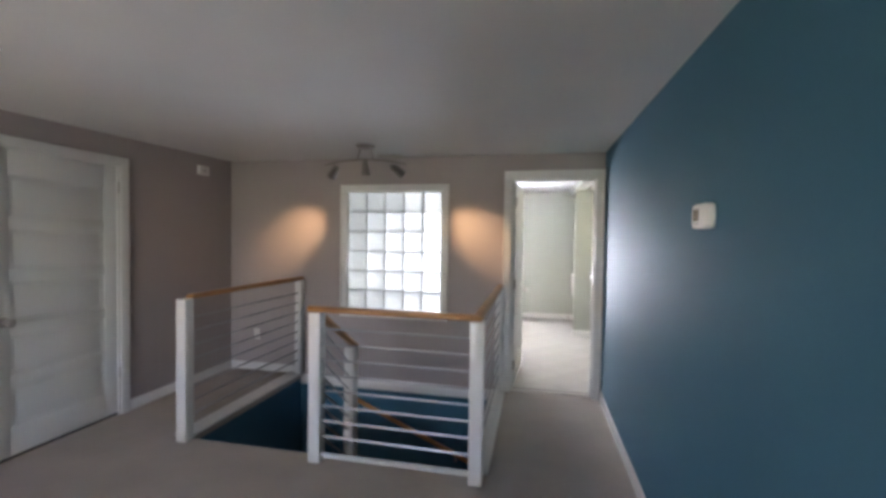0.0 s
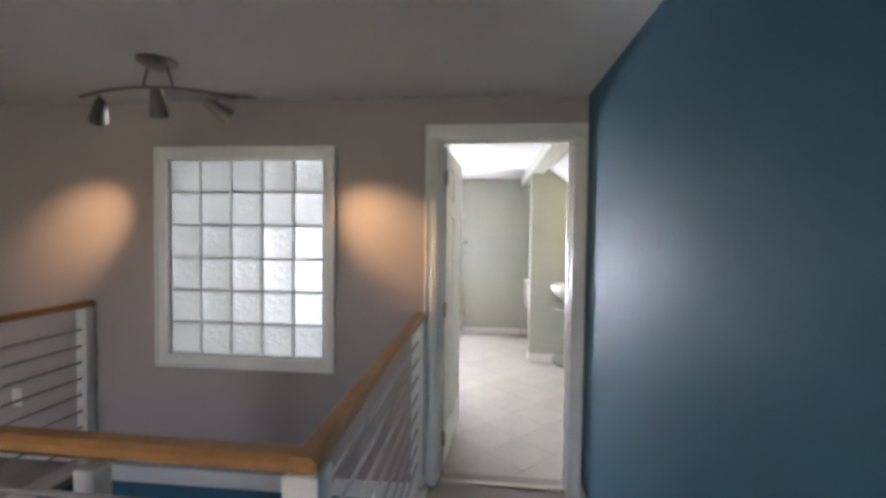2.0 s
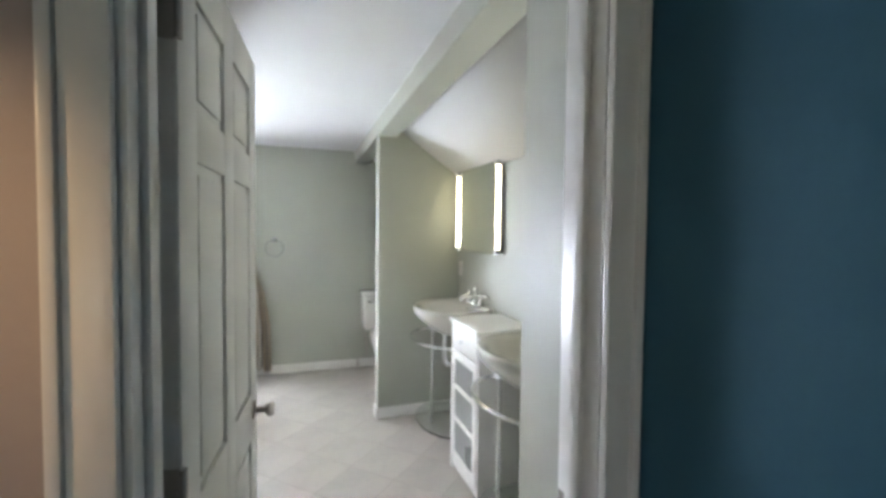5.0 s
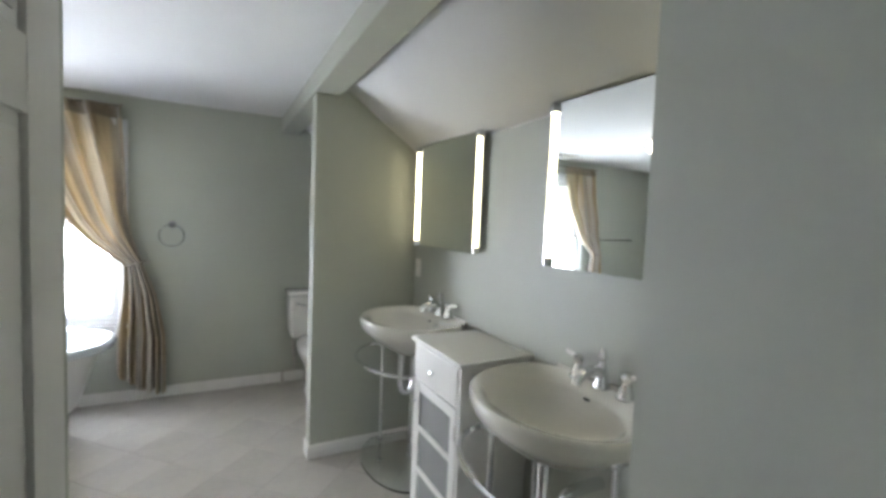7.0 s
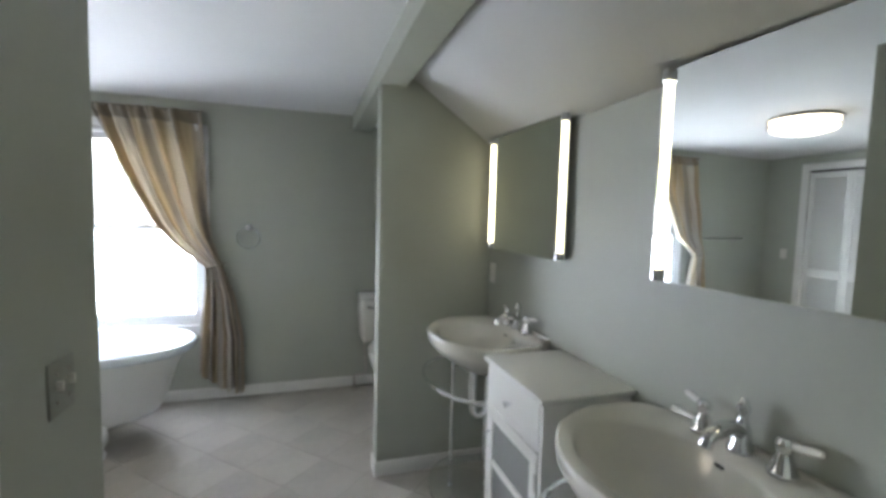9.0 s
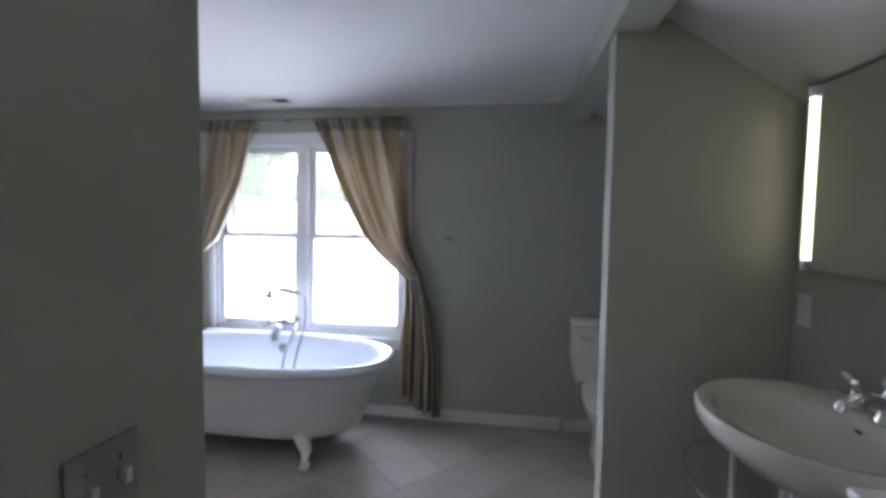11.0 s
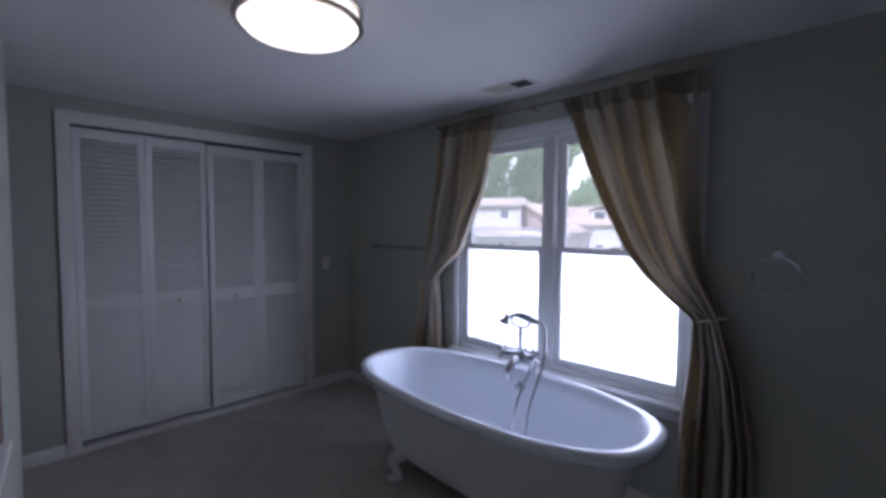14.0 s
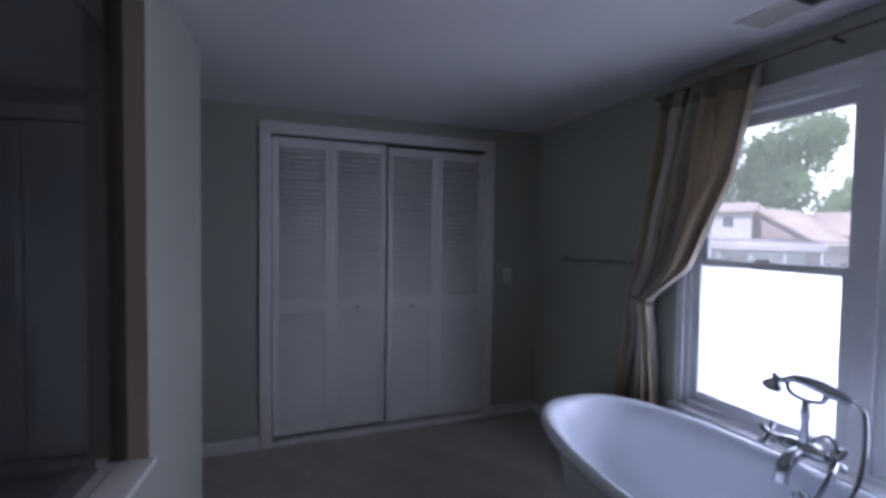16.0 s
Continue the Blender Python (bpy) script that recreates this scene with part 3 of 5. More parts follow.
# ---- track light ----
tl = thing("track_light", "three-spot ceiling light on a curved nickel bar", "ceiling light", (-0.83, 4.93, hall_z(4.93)))
part("canopy", lathe(bmesh.new(), [(0.001, 0), (0.085, 0), (0.085, -0.012), (0.06, -0.03), (0.001, -0.034)], 32), GUNMETAL, tl)
for x in (-0.075, 0.075):
    part("stem", tube(bmesh.new(), [(x * 0.6, 0, -0.02), (x, 0, -0.125)], 0.006), GUNMETAL, tl)
bar = [(x, 0.03 * math.sin(x * 5), -0.122 - 0.35 * (x * x)) for x in np.linspace(-0.36, 0.36, 15)]
part("bar", tube(bmesh.new(), bar, 0.008), GUNMETAL, tl)
AIMS = [(-0.29, (-1.84, HY1, 1.50)), (0.0, (-0.80, HY1 - 0.3, 0.0)), (0.29, (0.09, HY1, 1.50))]
for x, aim in AIMS:
    base = Vector((x, 0.0, -0.145 - 0.30 * x * x))
    world_at = Vector((-0.83, 4.93, hall_z(4.93))) + base + Vector((0, 0, -0.055))
    d = (Vector(aim) - world_at).normalized()
    m = d.to_track_quat("-Z", "Y").to_matrix().to_4x4()
    sp = part("arm", tube(bmesh.new(), [base + Vector((0, 0, 0.02)), base + Vector((0, 0, -0.05))], 0.006), GUNMETAL, tl)
    head = bmesh.new()
    at = base + Vector((0, 0, -0.055))
    lathe(head, [(0.001, 0.070), (0.018, 0.068), (0.024, 0.060), (0.028, 0.03), (0.040, -0.052), (0.042, -0.058), (0.037, -0.058), (0.031, -0.034), (0.001, -0.032)], 24, at, m)
    part("spot_head", head, GUNMETAL, tl, "brushed nickel spot head")
    part("bulb", lathe(bmesh.new(), [(0.001, -0.034), (0.028, -0.035), (0.028, -0.040), (0.001, -0.044)], 20, at, m), BULB if x else DARK, tl, "lit halogen bulb" if x else "unlit bulb")
    if x:
        lamp("spot", "SPOT", 5.8, (1.0, 0.65, 0.31), Matrix.Translation(world_at + d * 0.062) @ m, radius=0.05, spot=(radians(36), 1.0))
# ---- bathroom shell ----
structure("wall_far", slab("y", BY1, BY1 + 0.14, BX0 - 0.12, BX1 + 0.12, -0.1, BZ + 0.1, [(WX0, WX1, WZ0, WZ1)]), SAGE, "sage painted window wall", "wall")
structure("wall_closet", slab("x", BX0 - 0.12, BX0, BY0, BY1, -0.1, BZ, [(CY0 - 0.02, CY1 + 0.02, -1, CZ + 0.02)]), SAGE, "sage painted wall with the closet opening", "wall")
structure("wall_knee", slab("x", BX1, BX1 + 0.12, BY0, BY1, -0.1, 2.2), SAGE, "low sage wall under the roof slope", "wall")
structure("wall_return", slab("y", BY0 + 0.002, 6.04, 1.257, BX1, 0.0, BZ), SAGE, "sage wall end beside the doorway", "wall")
structure("wall_partition", slab("y", 8.285, 8.395, ALC + 0.005, BX1, 0.0, 2.5), SAGE, "sage stub wall between basins and toilet", "wall")
structure("wall_shower_side", slab("x", 0.22, 0.34, BY0 + 0.002, 7.13, 0.0, BZ), SAGE, "sage wall at the side of the shower", "wall")
sw = structure("wall_shower_front", slab("y", -0.12, 0.0, -2.49, 0.0, 0.0, BZ, [(-1.815, -0.50, 0.718, 2.24)]), SAGE, "sage half wall with a glazed opening to the shower", "wall")
sw.matrix_basis = pose(0.34, 7.135, 0, 0, 0, -4.15)
structure("ceiling_bathroom", slab("z", BZ, BZ + 0.12, BX0 - 0.12, 1.36, BY0, BY1), CEILING, "flat white bathroom ceiling", "ceiling")
structure("ceiling_beam", boxes((1.205, 1.36, BY0 + 0.002, BY1, 2.222, BZ + 0.01), bevel=0.003), SAGE, "painted beam where the ceiling begins to slope", "beam")
bm = bmesh.new()
prof = [(1.30, 2.341), (BX1 + 0.02, 1.921), (BX1 + 0.12, 1.99), (1.30, 2.48)]
loft(bm, [[(x, y, z) for x, z in prof] for y in (BY0 + 0.002, BY1)])
structure("ceiling_slope", bm, CEILING, "white sloping ceiling above the basins", "ceiling")
structure("roof_cover", slab("z", 2.52, 2.6, HX0 - 0.3, BX1 + 0.3, HY0 - 0.3, BY1 + 0.3), CEILING, "plain roof deck above the rooms", "roof")
structure("closet_back", slab("x", BX0 - 0.75, BX0 - 0.70, 7.3, 9.5, -0.1, BZ), SAGE, "plain back wall of the closet", "wall")
for y0 in (7.25, 9.50):
    structure("closet_side", slab("y", y0, y0 + 0.05, BX0 - 0.75, BX0 - 0.121, -0.1, BZ), SAGE, "plain side wall of the closet", "wall")
structure("closet_floor", slab("z", -0.06, -0.004, BX0 - 0.75, BX0 - 0.121, 7.25, 9.55), CARPET, "carpeted closet floor", "floor")
structure("closet_ceiling", slab("z", BZ, BZ + 0.06, BX0 - 0.75, BX0 - 0.121, 7.25, 9.55), CEILING, "plain closet ceiling", "ceiling")
baseboard(BX0, 6.6, BX0, 7.528, (1, 0))
baseboard(BX0, 9.282, BX0, BY1, (1, 0))
baseboard(BX0 + 0.014, BY1, 1.36, BY1, (0, -1))
baseboard(1.36, BY1, BX1, BY1, (0, -1))
baseboard(ALC - 0.01, 8.285, BX1, 8.285, (0, -1))
baseboard(ALC + 0.005, 8.286, ALC + 0.005, 8.395, (-1, 0))
baseboard(BX1, 6.05, BX1, 8.27, (-1, 0))
sb = structure("baseboard", boxes((-2.49, 0.0, 0.0, 0.013, 0.0, 0.088), bevel=0.004), TRIM, "white painted baseboard along the half wall", "baseboard", 35)
sb.matrix_basis = pose(0.34, 7.135, 0, 0, 0, -4.15)

# dark slabs added inside the shower; their near-black colour stands in for shade
# tan tone of the reveal: white trim with its warm shade painted in
SHADED_LINING = surface("shaded_white_lining", (0.42, 0.34, 0.27), 0.5, 0.08, bump=0.06)
BRONZE = surface("dark_bronze_frame", (0.11, 0.085, 0.065), 0.42, 0.08, metal=0.4)
SHOWER_SHADE = surface("dark_shower_shade", (0.075, 0.08, 0.08), 0.6, 0.15, bump=0.1)
structure("shade_lining", slab("x", BX0, BX0 + 0.012, BY0 + 0.002, 6.98, 0.0, BZ), SHOWER_SHADE, "dark slab painting shade at the end of the shower", "wall")
structure("shade_lining", slab("x", 0.206, 0.218, BY0 + 0.002, 6.98, 0.0, BZ), SHOWER_SHADE, "dark slab painting shade beside the doorway", "wall")
structure("shower_floor", slab("z", 0.004, 0.03, BX0 + 0.014, 0.204, BY0 + 0.016, 6.97), SHOWER_SHADE, "dark slab painting shade on the shower floor", "floor")
structure("shower_ceiling", slab("z", BZ - 0.03, BZ - 0.004, BX0 + 0.014, 0.204, BY0 + 0.016, 6.97), SHOWER_SHADE, "dark slab painting shade under the shower ceiling", "ceiling")

# glazed opening of the shower
sg = thing("shower_screen", "fixed glass panel in a white-lined opening above a ledge", "shower screen", (0.34, 7.135, 0), -4.15)
part("ledge", boxes((-1.815, -0.50, -0.13, 0.022, 0.718, 0.741), bevel=0.005), TRIM, sg, "white ledge board")
for x in (-1.815, -0.512):
    part("reveal", boxes((x, x + 0.012, -0.058, 0.0015, 0.741, 2.24)), SHADED_LINING, sg, "white lining board with warm shade put into its colour", None)
    part("frame", boxes((x - 0.002, x + 0.016, -0.12, -0.060, 0.741, 2.24), bevel=0.002), BRONZE, sg, "dark bronze frame")
part("head", boxes((-1.803, -0.512, -0.12, 0.0015, 2.228, 2.24)), SAGE, sg, smooth=None)
gp = part("pane", boxes((-1.801, -0.514, -0.090, -0.082, 0.741, 2.228)), PANE, sg, "clear shower glass", None)
gp.visible_shadow = False

# ---- door to the bathroom (open) ----
d2 = thing("door_frame", "white cased doorway between hall and bathroom", "door frame", kind="structure")
casing(d2, DX0 - 0.012, DX1 + 0.002, 0.0, DZ + 0.006, HY1, -1, 0.074, bottom=False)
part("jamb", boxes((DX0 - 0.03, DX0, HY1 + 0.001, BY0 + 0.005, 0.0, DZ + 0.03), bevel=0.002), TRIM, d2)
part("jamb", boxes((DX1, DX1 + 0.03, HY1 + 0.001, BY0 + 0.005, 0.0, DZ + 0.03), bevel=0.002), TRIM, d2)
part("jamb", boxes((DX0, DX1, HY1 + 0.001, BY0 + 0.005, DZ, DZ + 0.03), bevel=0.002), TRIM, d2)
bm = boxes((DX0, DX0 + 0.012, HY1 + 0.045, BY0 - 0.035, 0.0, DZ), (DX1 - 0.012, DX1, HY1 + 0.045, BY0 - 0.035, 0.0, DZ), (DX0 + 0.012, DX1 - 0.012, HY1 + 0.045, BY0 - 0.035, DZ - 0.012, DZ), bevel=0.002)
part("stop", bm, TRIM, d2)
part("threshold", boxes((DX0, DX1, 5.60, 5.64, 0.0, 0.012), bevel=0.004), BRUSHED, d2, "narrow metal threshold strip")
for z in (0.212, 1.027, 1.842):
    part("hinge_leaf", boxes((DX0, DX0 + 0.0025, 5.667, 5.702, z - 0.045, z + 0.045)), GUNMETAL, d2, "dull metal hinge leaf", None)
part("strike_plate", boxes((DX1 - 0.0025, DX1, 5.668, 5.698, 0.865, 0.925)), GUNMETAL, d2, "dull metal strike plate", None)
structure("floor_sill", slab("z", -0.02, 0.002, DX0 - 0.03, DX1 + 0.03, HY1 + 0.04, BY0 + 0.02), GROUT, "strip of floor in the doorway", "floor")


def six_panel_door(label, at, turn, w=0.75, h=2.02, t=0.035):
    """An open door of six raised panels; hinges at the origin, the leaf runs along +x, its room face looks to -y."""
    o = thing("door_2", label, "door", at, turn, kind="structure")
    part("core", boxes((0.0, w, 0.010, t - 0.010, 0.0, h)), DOOR_WHITE, o, smooth=None)
    st, mid = 0.105, 0.095
    rails = [(0.0, 0.22), (0.80, 0.95), (1.60, 1.70), (h - 0.11, h)]
    cols = [(st, w / 2 - mid / 2), (w / 2 + mid / 2, w - st)]
    for side in (0, 1):
        a, b = (0.0, 0.011) if side == 0 else (t - 0.011, t)
        for x0, x1 in ((0, st), (w / 2 - mid / 2, w / 2 + mid / 2), (w - st, w)):
            part("stile", boxes((x0, x1, a, b, 0.0, h), bevel=0.002), DOOR_WHITE, o)
        for z0, z1 in rails:
            for x0, x1 in cols:
                part("rail", boxes((x0, x1, a + 0.0004, b - 0.0004, z0, z1), bevel=0.002), DOOR_WHITE, o)
        for (z0, z1) in ((0.22, 0.80), (0.95, 1.60), (1.70, h - 0.11)):
            for x0, x1 in cols:
                part("panel", boxes((x0 + 0.022, x1 - 0.022, a + 0.003, b - 0.003, z0 + 0.022, z1 - 0.022), bevel=0.0025), DOOR_WHITE, o)
        s = -1 if side == 0 else 1
        y = 0 if side == 0 else t
        k = bmesh.new()
        lathe(k, [(0.001, 0), (0.03, 0), (0.03, 0.006), (0.013, 0.01), (0.011, 0.035), (0.022, 0.042), (0.026, 0.055), (0.02, 0.064), (0.001, 0.066)], 22,
              (w - 0.065, y, 0.885), pose(0, 0, 0, 90 if s < 0 else -90, 0, 0))
        part("door_knob", k, BRUSHED, o, "round satin nickel knob")
    part("latch_plate", boxes((w - 0.001, w + 0.002, 0.006, t - 0.006, 0.85, 0.92), bevel=0.0008), BRUSHED, o)
    for z in (0.20, 1.015, 1.83):
        b = tube(bmesh.new(), [(-0.006, -0.004, z - 0.045), (-0.006, -0.004, z + 0.045)], 0.0065)
        box(b, -0.0025, 0.0005, 0.0, t - 0.003, z - 0.044, z + 0.044)
        for k in (-0.030, 0.0, 0.030):
            for y in (0.010, 0.024):
                box(b, -0.0035, -0.002, y - 0.003, y + 0.003, z + k - 0.003, z + k + 0.003)
        part("hinge", b, BRUSHED, o, "metal butt hinge")
    return o


six_panel_door("open white six-panel door swung against the shower wall", (0.437, 5.735, 0.012), 85.8)

# ---- closet ----
cf = thing("closet_frame", "white cased closet opening with a threshold", "door frame", kind="structure")
for y0, y1 in ((CY0 - 0.075, CY0), (CY1, CY1 + 0.075)):
    part("side_casing", boxes((BX0, BX0 + 0.02, y0, y1, 0.0, CZ), bevel=0.004), TRIM, cf)
part("head_casing", boxes((BX0, BX0 + 0.02, CY0 - 0.075, CY1 + 0.075, CZ, CZ + 0.078), bevel=0.004), TRIM, cf)
for y0, y1 in ((CY0 - 0.02, CY0), (CY1, CY1 + 0.02)):
    part("jamb", boxes((BX0 - 0.12, BX0, y0, y1, 0.0, CZ)), TRIM, cf, smooth=None)
part("jamb", boxes((BX0 - 0.12, BX0, CY0, CY1, CZ, CZ + 0.02)), TRIM, cf, smooth=None)
part("threshold", boxes((BX0 - 0.12, BX0 + 0.012, CY0, CY1, 0.0, 0.032), bevel=0.005), TRIM, cf, "painted threshold board")
part("track", boxes((BX0 - 0.05, BX0 - 0.02, CY0, CY1, CZ - 0.018, CZ)), DARK, cf, "dark metal door track", None)
LW = (CY1 - CY0 - 0.020) / 4
LZ0, LZ1 = 0.066, CZ - 0.016


def louvred_leaf(knob):
    """One leaf of the closet's folding doors, hinged at its low-y edge, front looking to +x."""
    o = thing("folding_door_leaf", "white louvred folding closet door leaf" + (" with a small knob" if knob else ""), "closet door", group="closet folding doors")
    t, st, h = 0.028, 0.040, LZ1 - LZ0
    for y0, y1 in ((0.0015, st), (LW - st - 0.0015, LW - 0.0015)):
        part("stile", boxes((0, t, y0, y1, 0, h), bevel=0.003), DOOR_WHITE, o)
    rails = [(0.0, 0.06), (0.858, 0.952), (h - 0.065, h)]
    for z0, z1 in rails:
        part("rail", boxes((0.001, t - 0.001, st, LW - st, z0, z1), bevel=0.003), DOOR_WHITE, o)
    b = boxes((-0.0205, 0.0205, st - 0.002, LW - st + 0.002, -0.0032, 0.0032), bevel=0.0015)
    bmesh.ops.transform(b, matrix=pose(0, 0, 0, 0, 51, 0), verts=b.verts)
    me = mesh_of("slat", b, DOOR_WHITE, 40)
    for z0, z1 in ((0.06, 0.858), (0.952, h - 0.065)):
        n = round((z1 - z0) / 0.0355)
        for k in range(n):
            s = part("slat", me, None, o)
            s.location = (t / 2, 0, z0 + (z1 - z0) * (k + 0.5) / n)
    if knob:
        part("knob", lathe(bmesh.new(), [(0.001, 0), (0.008, 0), (0.008, 0.012), (0.016, 0.02), (0.016, 0.026), (0.001, 0.031)], 18, (t, LW * 0.47, 0.89), pose(0, 0, 0, 0, 90, 0)), BRUSHED, o, "small dull metal knob")
    return o


plain_leaf, knob_leaf = louvred_leaf(False), louvred_leaf(True)
y0 = CY0 + 0.006
plain_leaf.matrix_basis = pose(BX0 - 0.042, y0, LZ0)
knob_leaf.matrix_basis = pose(BX0 - 0.042, y0 + LW, LZ0)
copy_thing(knob_leaf, pose(BX0 - 0.046, y0 + 2 * LW + 0.014, LZ0 - 0.010))
copy_thing(plain_leaf, pose(BX0 - 0.046, y0 + 3 * LW + 0.013, LZ0 - 0.010))

# ---- bathroom window ----
w1 = thing("window_1", "double white sash window with frosted lower panes", "window", kind="structure")
YW = BY1
part("head_casing", boxes((WX0 - 0.045, WX1 + 0.045, YW - 0.02, YW, WZ1, WZ1 + 0.062), bevel=0.004), VINYL, w1)
for x0, x1 in ((WX0 - 0.045, WX0), (WX1, WX1 + 0.045)):
    part("side_casing", boxes((x0, x1, YW - 0.02, YW, WZ0 - 0.02, WZ1), bevel=0.004), VINYL, w1)
part("window_sill", boxes((WX0 - 0.055, WX1 + 0.055, YW - 0.055, YW + 0.02, WZ0 - 0.045, WZ0 - 0.018), bevel=0.006), VINYL, w1, "white painted sill")
part("apron", boxes((WX0 - 0.045, WX1 + 0.045, YW - 0.016, YW, WZ0 - 0.11, WZ0 - 0.046), bevel=0.004), VINYL, w1)
bm = boxes((WX0, WX0 + 0.025, YW, YW + 0.13, WZ0, WZ1), (WX1 - 0.025, WX1, YW, YW + 0.13, WZ0, WZ1), (WX0 + 0.025, WX1 - 0.025, YW, YW + 0.13, WZ1 - 0.03, WZ1),
           (WX0 + 0.025, WX1 - 0.025, YW - 0.003, YW + 0.13, WZ0 - 0.017, WZ0 + 0.012), bevel=0.002)
part("window_frame", bm, VINYL, w1)
MX = -0.752
part("mullion", boxes((MX - 0.036, MX + 0.036, YW - 0.004, YW + 0.10, WZ0 + 0.012, WZ1 - 0.03), bevel=0.004), VINYL, w1, "white centre mullion")
MEET = 1.372
for x0, x1 in ((WX0 + 0.025, MX - 0.036), (MX + 0.036, WX1 - 0.025)):
    for lower in (True, False):
        z0, z1 = (WZ0 + 0.012, MEET + 0.018) if lower else (MEET - 0.018, WZ1 - 0.03)
        ya, yb = (YW + 0.012, YW + 0.044) if lower else (YW + 0.050, YW + 0.082)
        f = 0.047
        sash = part("sash", boxes((x0, x0 + f, ya, yb, z0, z1), (x1 - f, x1, ya, yb, z0, z1), (x0 + f, x1 - f, ya, yb, z0, z0 + (0.058 if lower else 0.036)),
                                  (x0 + f, x1 - f, ya, yb, z1 - (0.036 if lower else 0.055), z1), bevel=0.003), VINYL, w1)
        p = part("pane", boxes((x0 + f - 0.004, x1 - f + 0.004, (ya + yb) / 2 - 0.003, (ya + yb) / 2 + 0.003, z0 + 0.03, z1 - 0.03)), FROSTED if lower else VEILED_PANE, sash,
                 "frosted lower pane" if lower else "clear upper pane", None)
        p.visible_shadow = False
    part("sash_lock", boxes(((x0 + x1) / 2 - 0.03, (x0 + x1) / 2 + 0.03, YW + 0.014, YW + 0.04, MEET + 0.018, MEET + 0.032), bevel=0.004), BRUSHED, w1)

# ---- curtains ----


def curtain(label, left, right, sag, tie, flip):
    """A tied-back panel. left/right: (height, x) pairs for its two edges from the rod to the hem; flip: -1 when it is drawn to the left."""
    o = thing("curtain", label, "curtain", (tie[0], BY1 - 0.075, 0.0), group="window curtains")
    nu, nv = 150, 80
    z_top, z_hem = left[0][0], left[-1][0]
    bm = bmesh.new()
    uvl = bm.loops.layers.uv.new("UVMap")
    grid = []

    def edge(rows, z):
        return float(np.interp(-z, [-q[0] for q in rows], [q[1] for q in rows]))

    for j in range(nv + 1):
        v = j / nv
        z = z_top + (z_hem - z_top) * v
        a, b = edge(left, z), edge(right, z)
        near_tie = math.exp(-((z - tie[1]) / 0.16) ** 2)
        row = []
        for i in range(nu + 1):
            u = i / nu
            k = u if flip > 0 else 1 - u          # 1 at the side where it is tied
            bow = sag * math.sin(math.pi * min(1, max(0, (z_top - z) / (z_top - tie[1])))) if z > tie[1] else 0
            x = a + (b - a) * u + flip * bow * (1 - k)
            width = b - a
            amp = min(0.052, 0.036 + 0.010 / max(width, 0.1)) * (1 - 0.35 * near_tie)
            if z > z_top - 0.05:
                amp *= 0.45
            ph = 2 * math.pi * 6.0 * (u + 0.05 * math.sin(3.4 * u + 1.6 * v) + 0.02 * math.sin(11 * u - 4 * v)) + 1.5 * math.sin(3.1 * v + 4.3 * u)
            y = amp * (0.75 + 0.35 * math.sin(7.3 * u + 2)) * math.sin(ph) + 0.008 * math.sin(2.3 * ph + 5 * v) + 0.012 * math.sin(9 * u + 7 * v) + 0.006 * math.sin(14 * v + 23 * u) - 0.02 * near_tie
            y += 0.016 * noise.noise(Vector((11 * u, 7 * v + 3 * u, 2.0 + flip))) + 0.007 * noise.noise(Vector((29 * u, 17 * v - 9 * u, 5.0)))
            lift = 0.012 * math.sin(ph * 0.5 + 1) + 0.20 * (1 - k) ** 2 * max(0, (tie[1] - z)) / max(0.01, tie[1] - z_hem) if z < tie[1] else 0
            row.append(bm.verts.new((x - tie[0] + 0.004 * math.sin(ph + 1.2), y, z + (lift if flip > 0 else lift * 0.4))))
        grid.append(row)
    for j in range(nv):
        for i in range(nu):
            f = bm.faces.new((grid[j][i], grid[j][i + 1], grid[j + 1][i + 1], grid[j + 1][i]))
            for lp, (di, dj) in zip(f.loops, ((0, 0), (1, 0), (1, 1), (0, 1))):
                lp[uvl].uv = ((i + di) / nu, 1 - (j + dj) / nv)
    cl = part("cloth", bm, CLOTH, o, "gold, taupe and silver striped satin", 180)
    md = cl.modifiers.new("thickness", "SOLIDIFY")
    md.thickness = 0.0015
    a, b = edge(left, tie[1]), edge(right, tie[1])
    ring = [((a + b) / 2 - tie[0] + ((b - a) / 2 + 0.008) * math.cos(t), -0.012 + 0.042 * math.sin(t), tie[1] + 0.02 * flip * math.cos(t)) for t in np.linspace(0, 2 * math.pi, 25)]
    part("tieback", tube(bmesh.new(), ring, 0.009), CLOTH, o, "tie of the same cloth")
    hx = (b if flip > 0 else a) - tie[0] + 0.02 * flip
    part("holdback", tube(bmesh.new(), [(hx, 0.075, tie[1]), (hx, 0.02, tie[1]), (hx + 0.012 * flip, -0.01, tie[1] + 0.01)], 0.006), BRUSHED, o)
    return o


curtain("striped satin curtain tied back beside the bath",
        [(2.26, -0.645), (1.86, -0.475), (1.60, -0.345), (1.40, -0.235), (1.27, -0.125), (1.18, -0.02), (1.09, 0.100), (0.9, 0.092), (0.4, 0.045), (0.06, 0.035)],
        [(2.26, 0.085), (1.5, 0.115), (1.3, 0.145), (1.09, 0.220), (0.85, 0.295), (0.5, 0.350), (0.06, 0.355)], -0.01, (0.155, 1.09), 1)
curtain("striped satin curtain tied back towards the corner",
        [(2.26, -1.630), (1.7, -1.705), (1.145, -1.785), (0.85, -1.83), (0.6, -1.89), (0.06, -1.95)],
        [(2.26, -1.105), (1.78, -1.215), (1.50, -1.345), (1.34, -1.415), (1.23, -1.55), (1.145, -1.655), (0.98, -1.64), (0.06, -1.60)], 0.01, (-1.715, 1.145), -1)
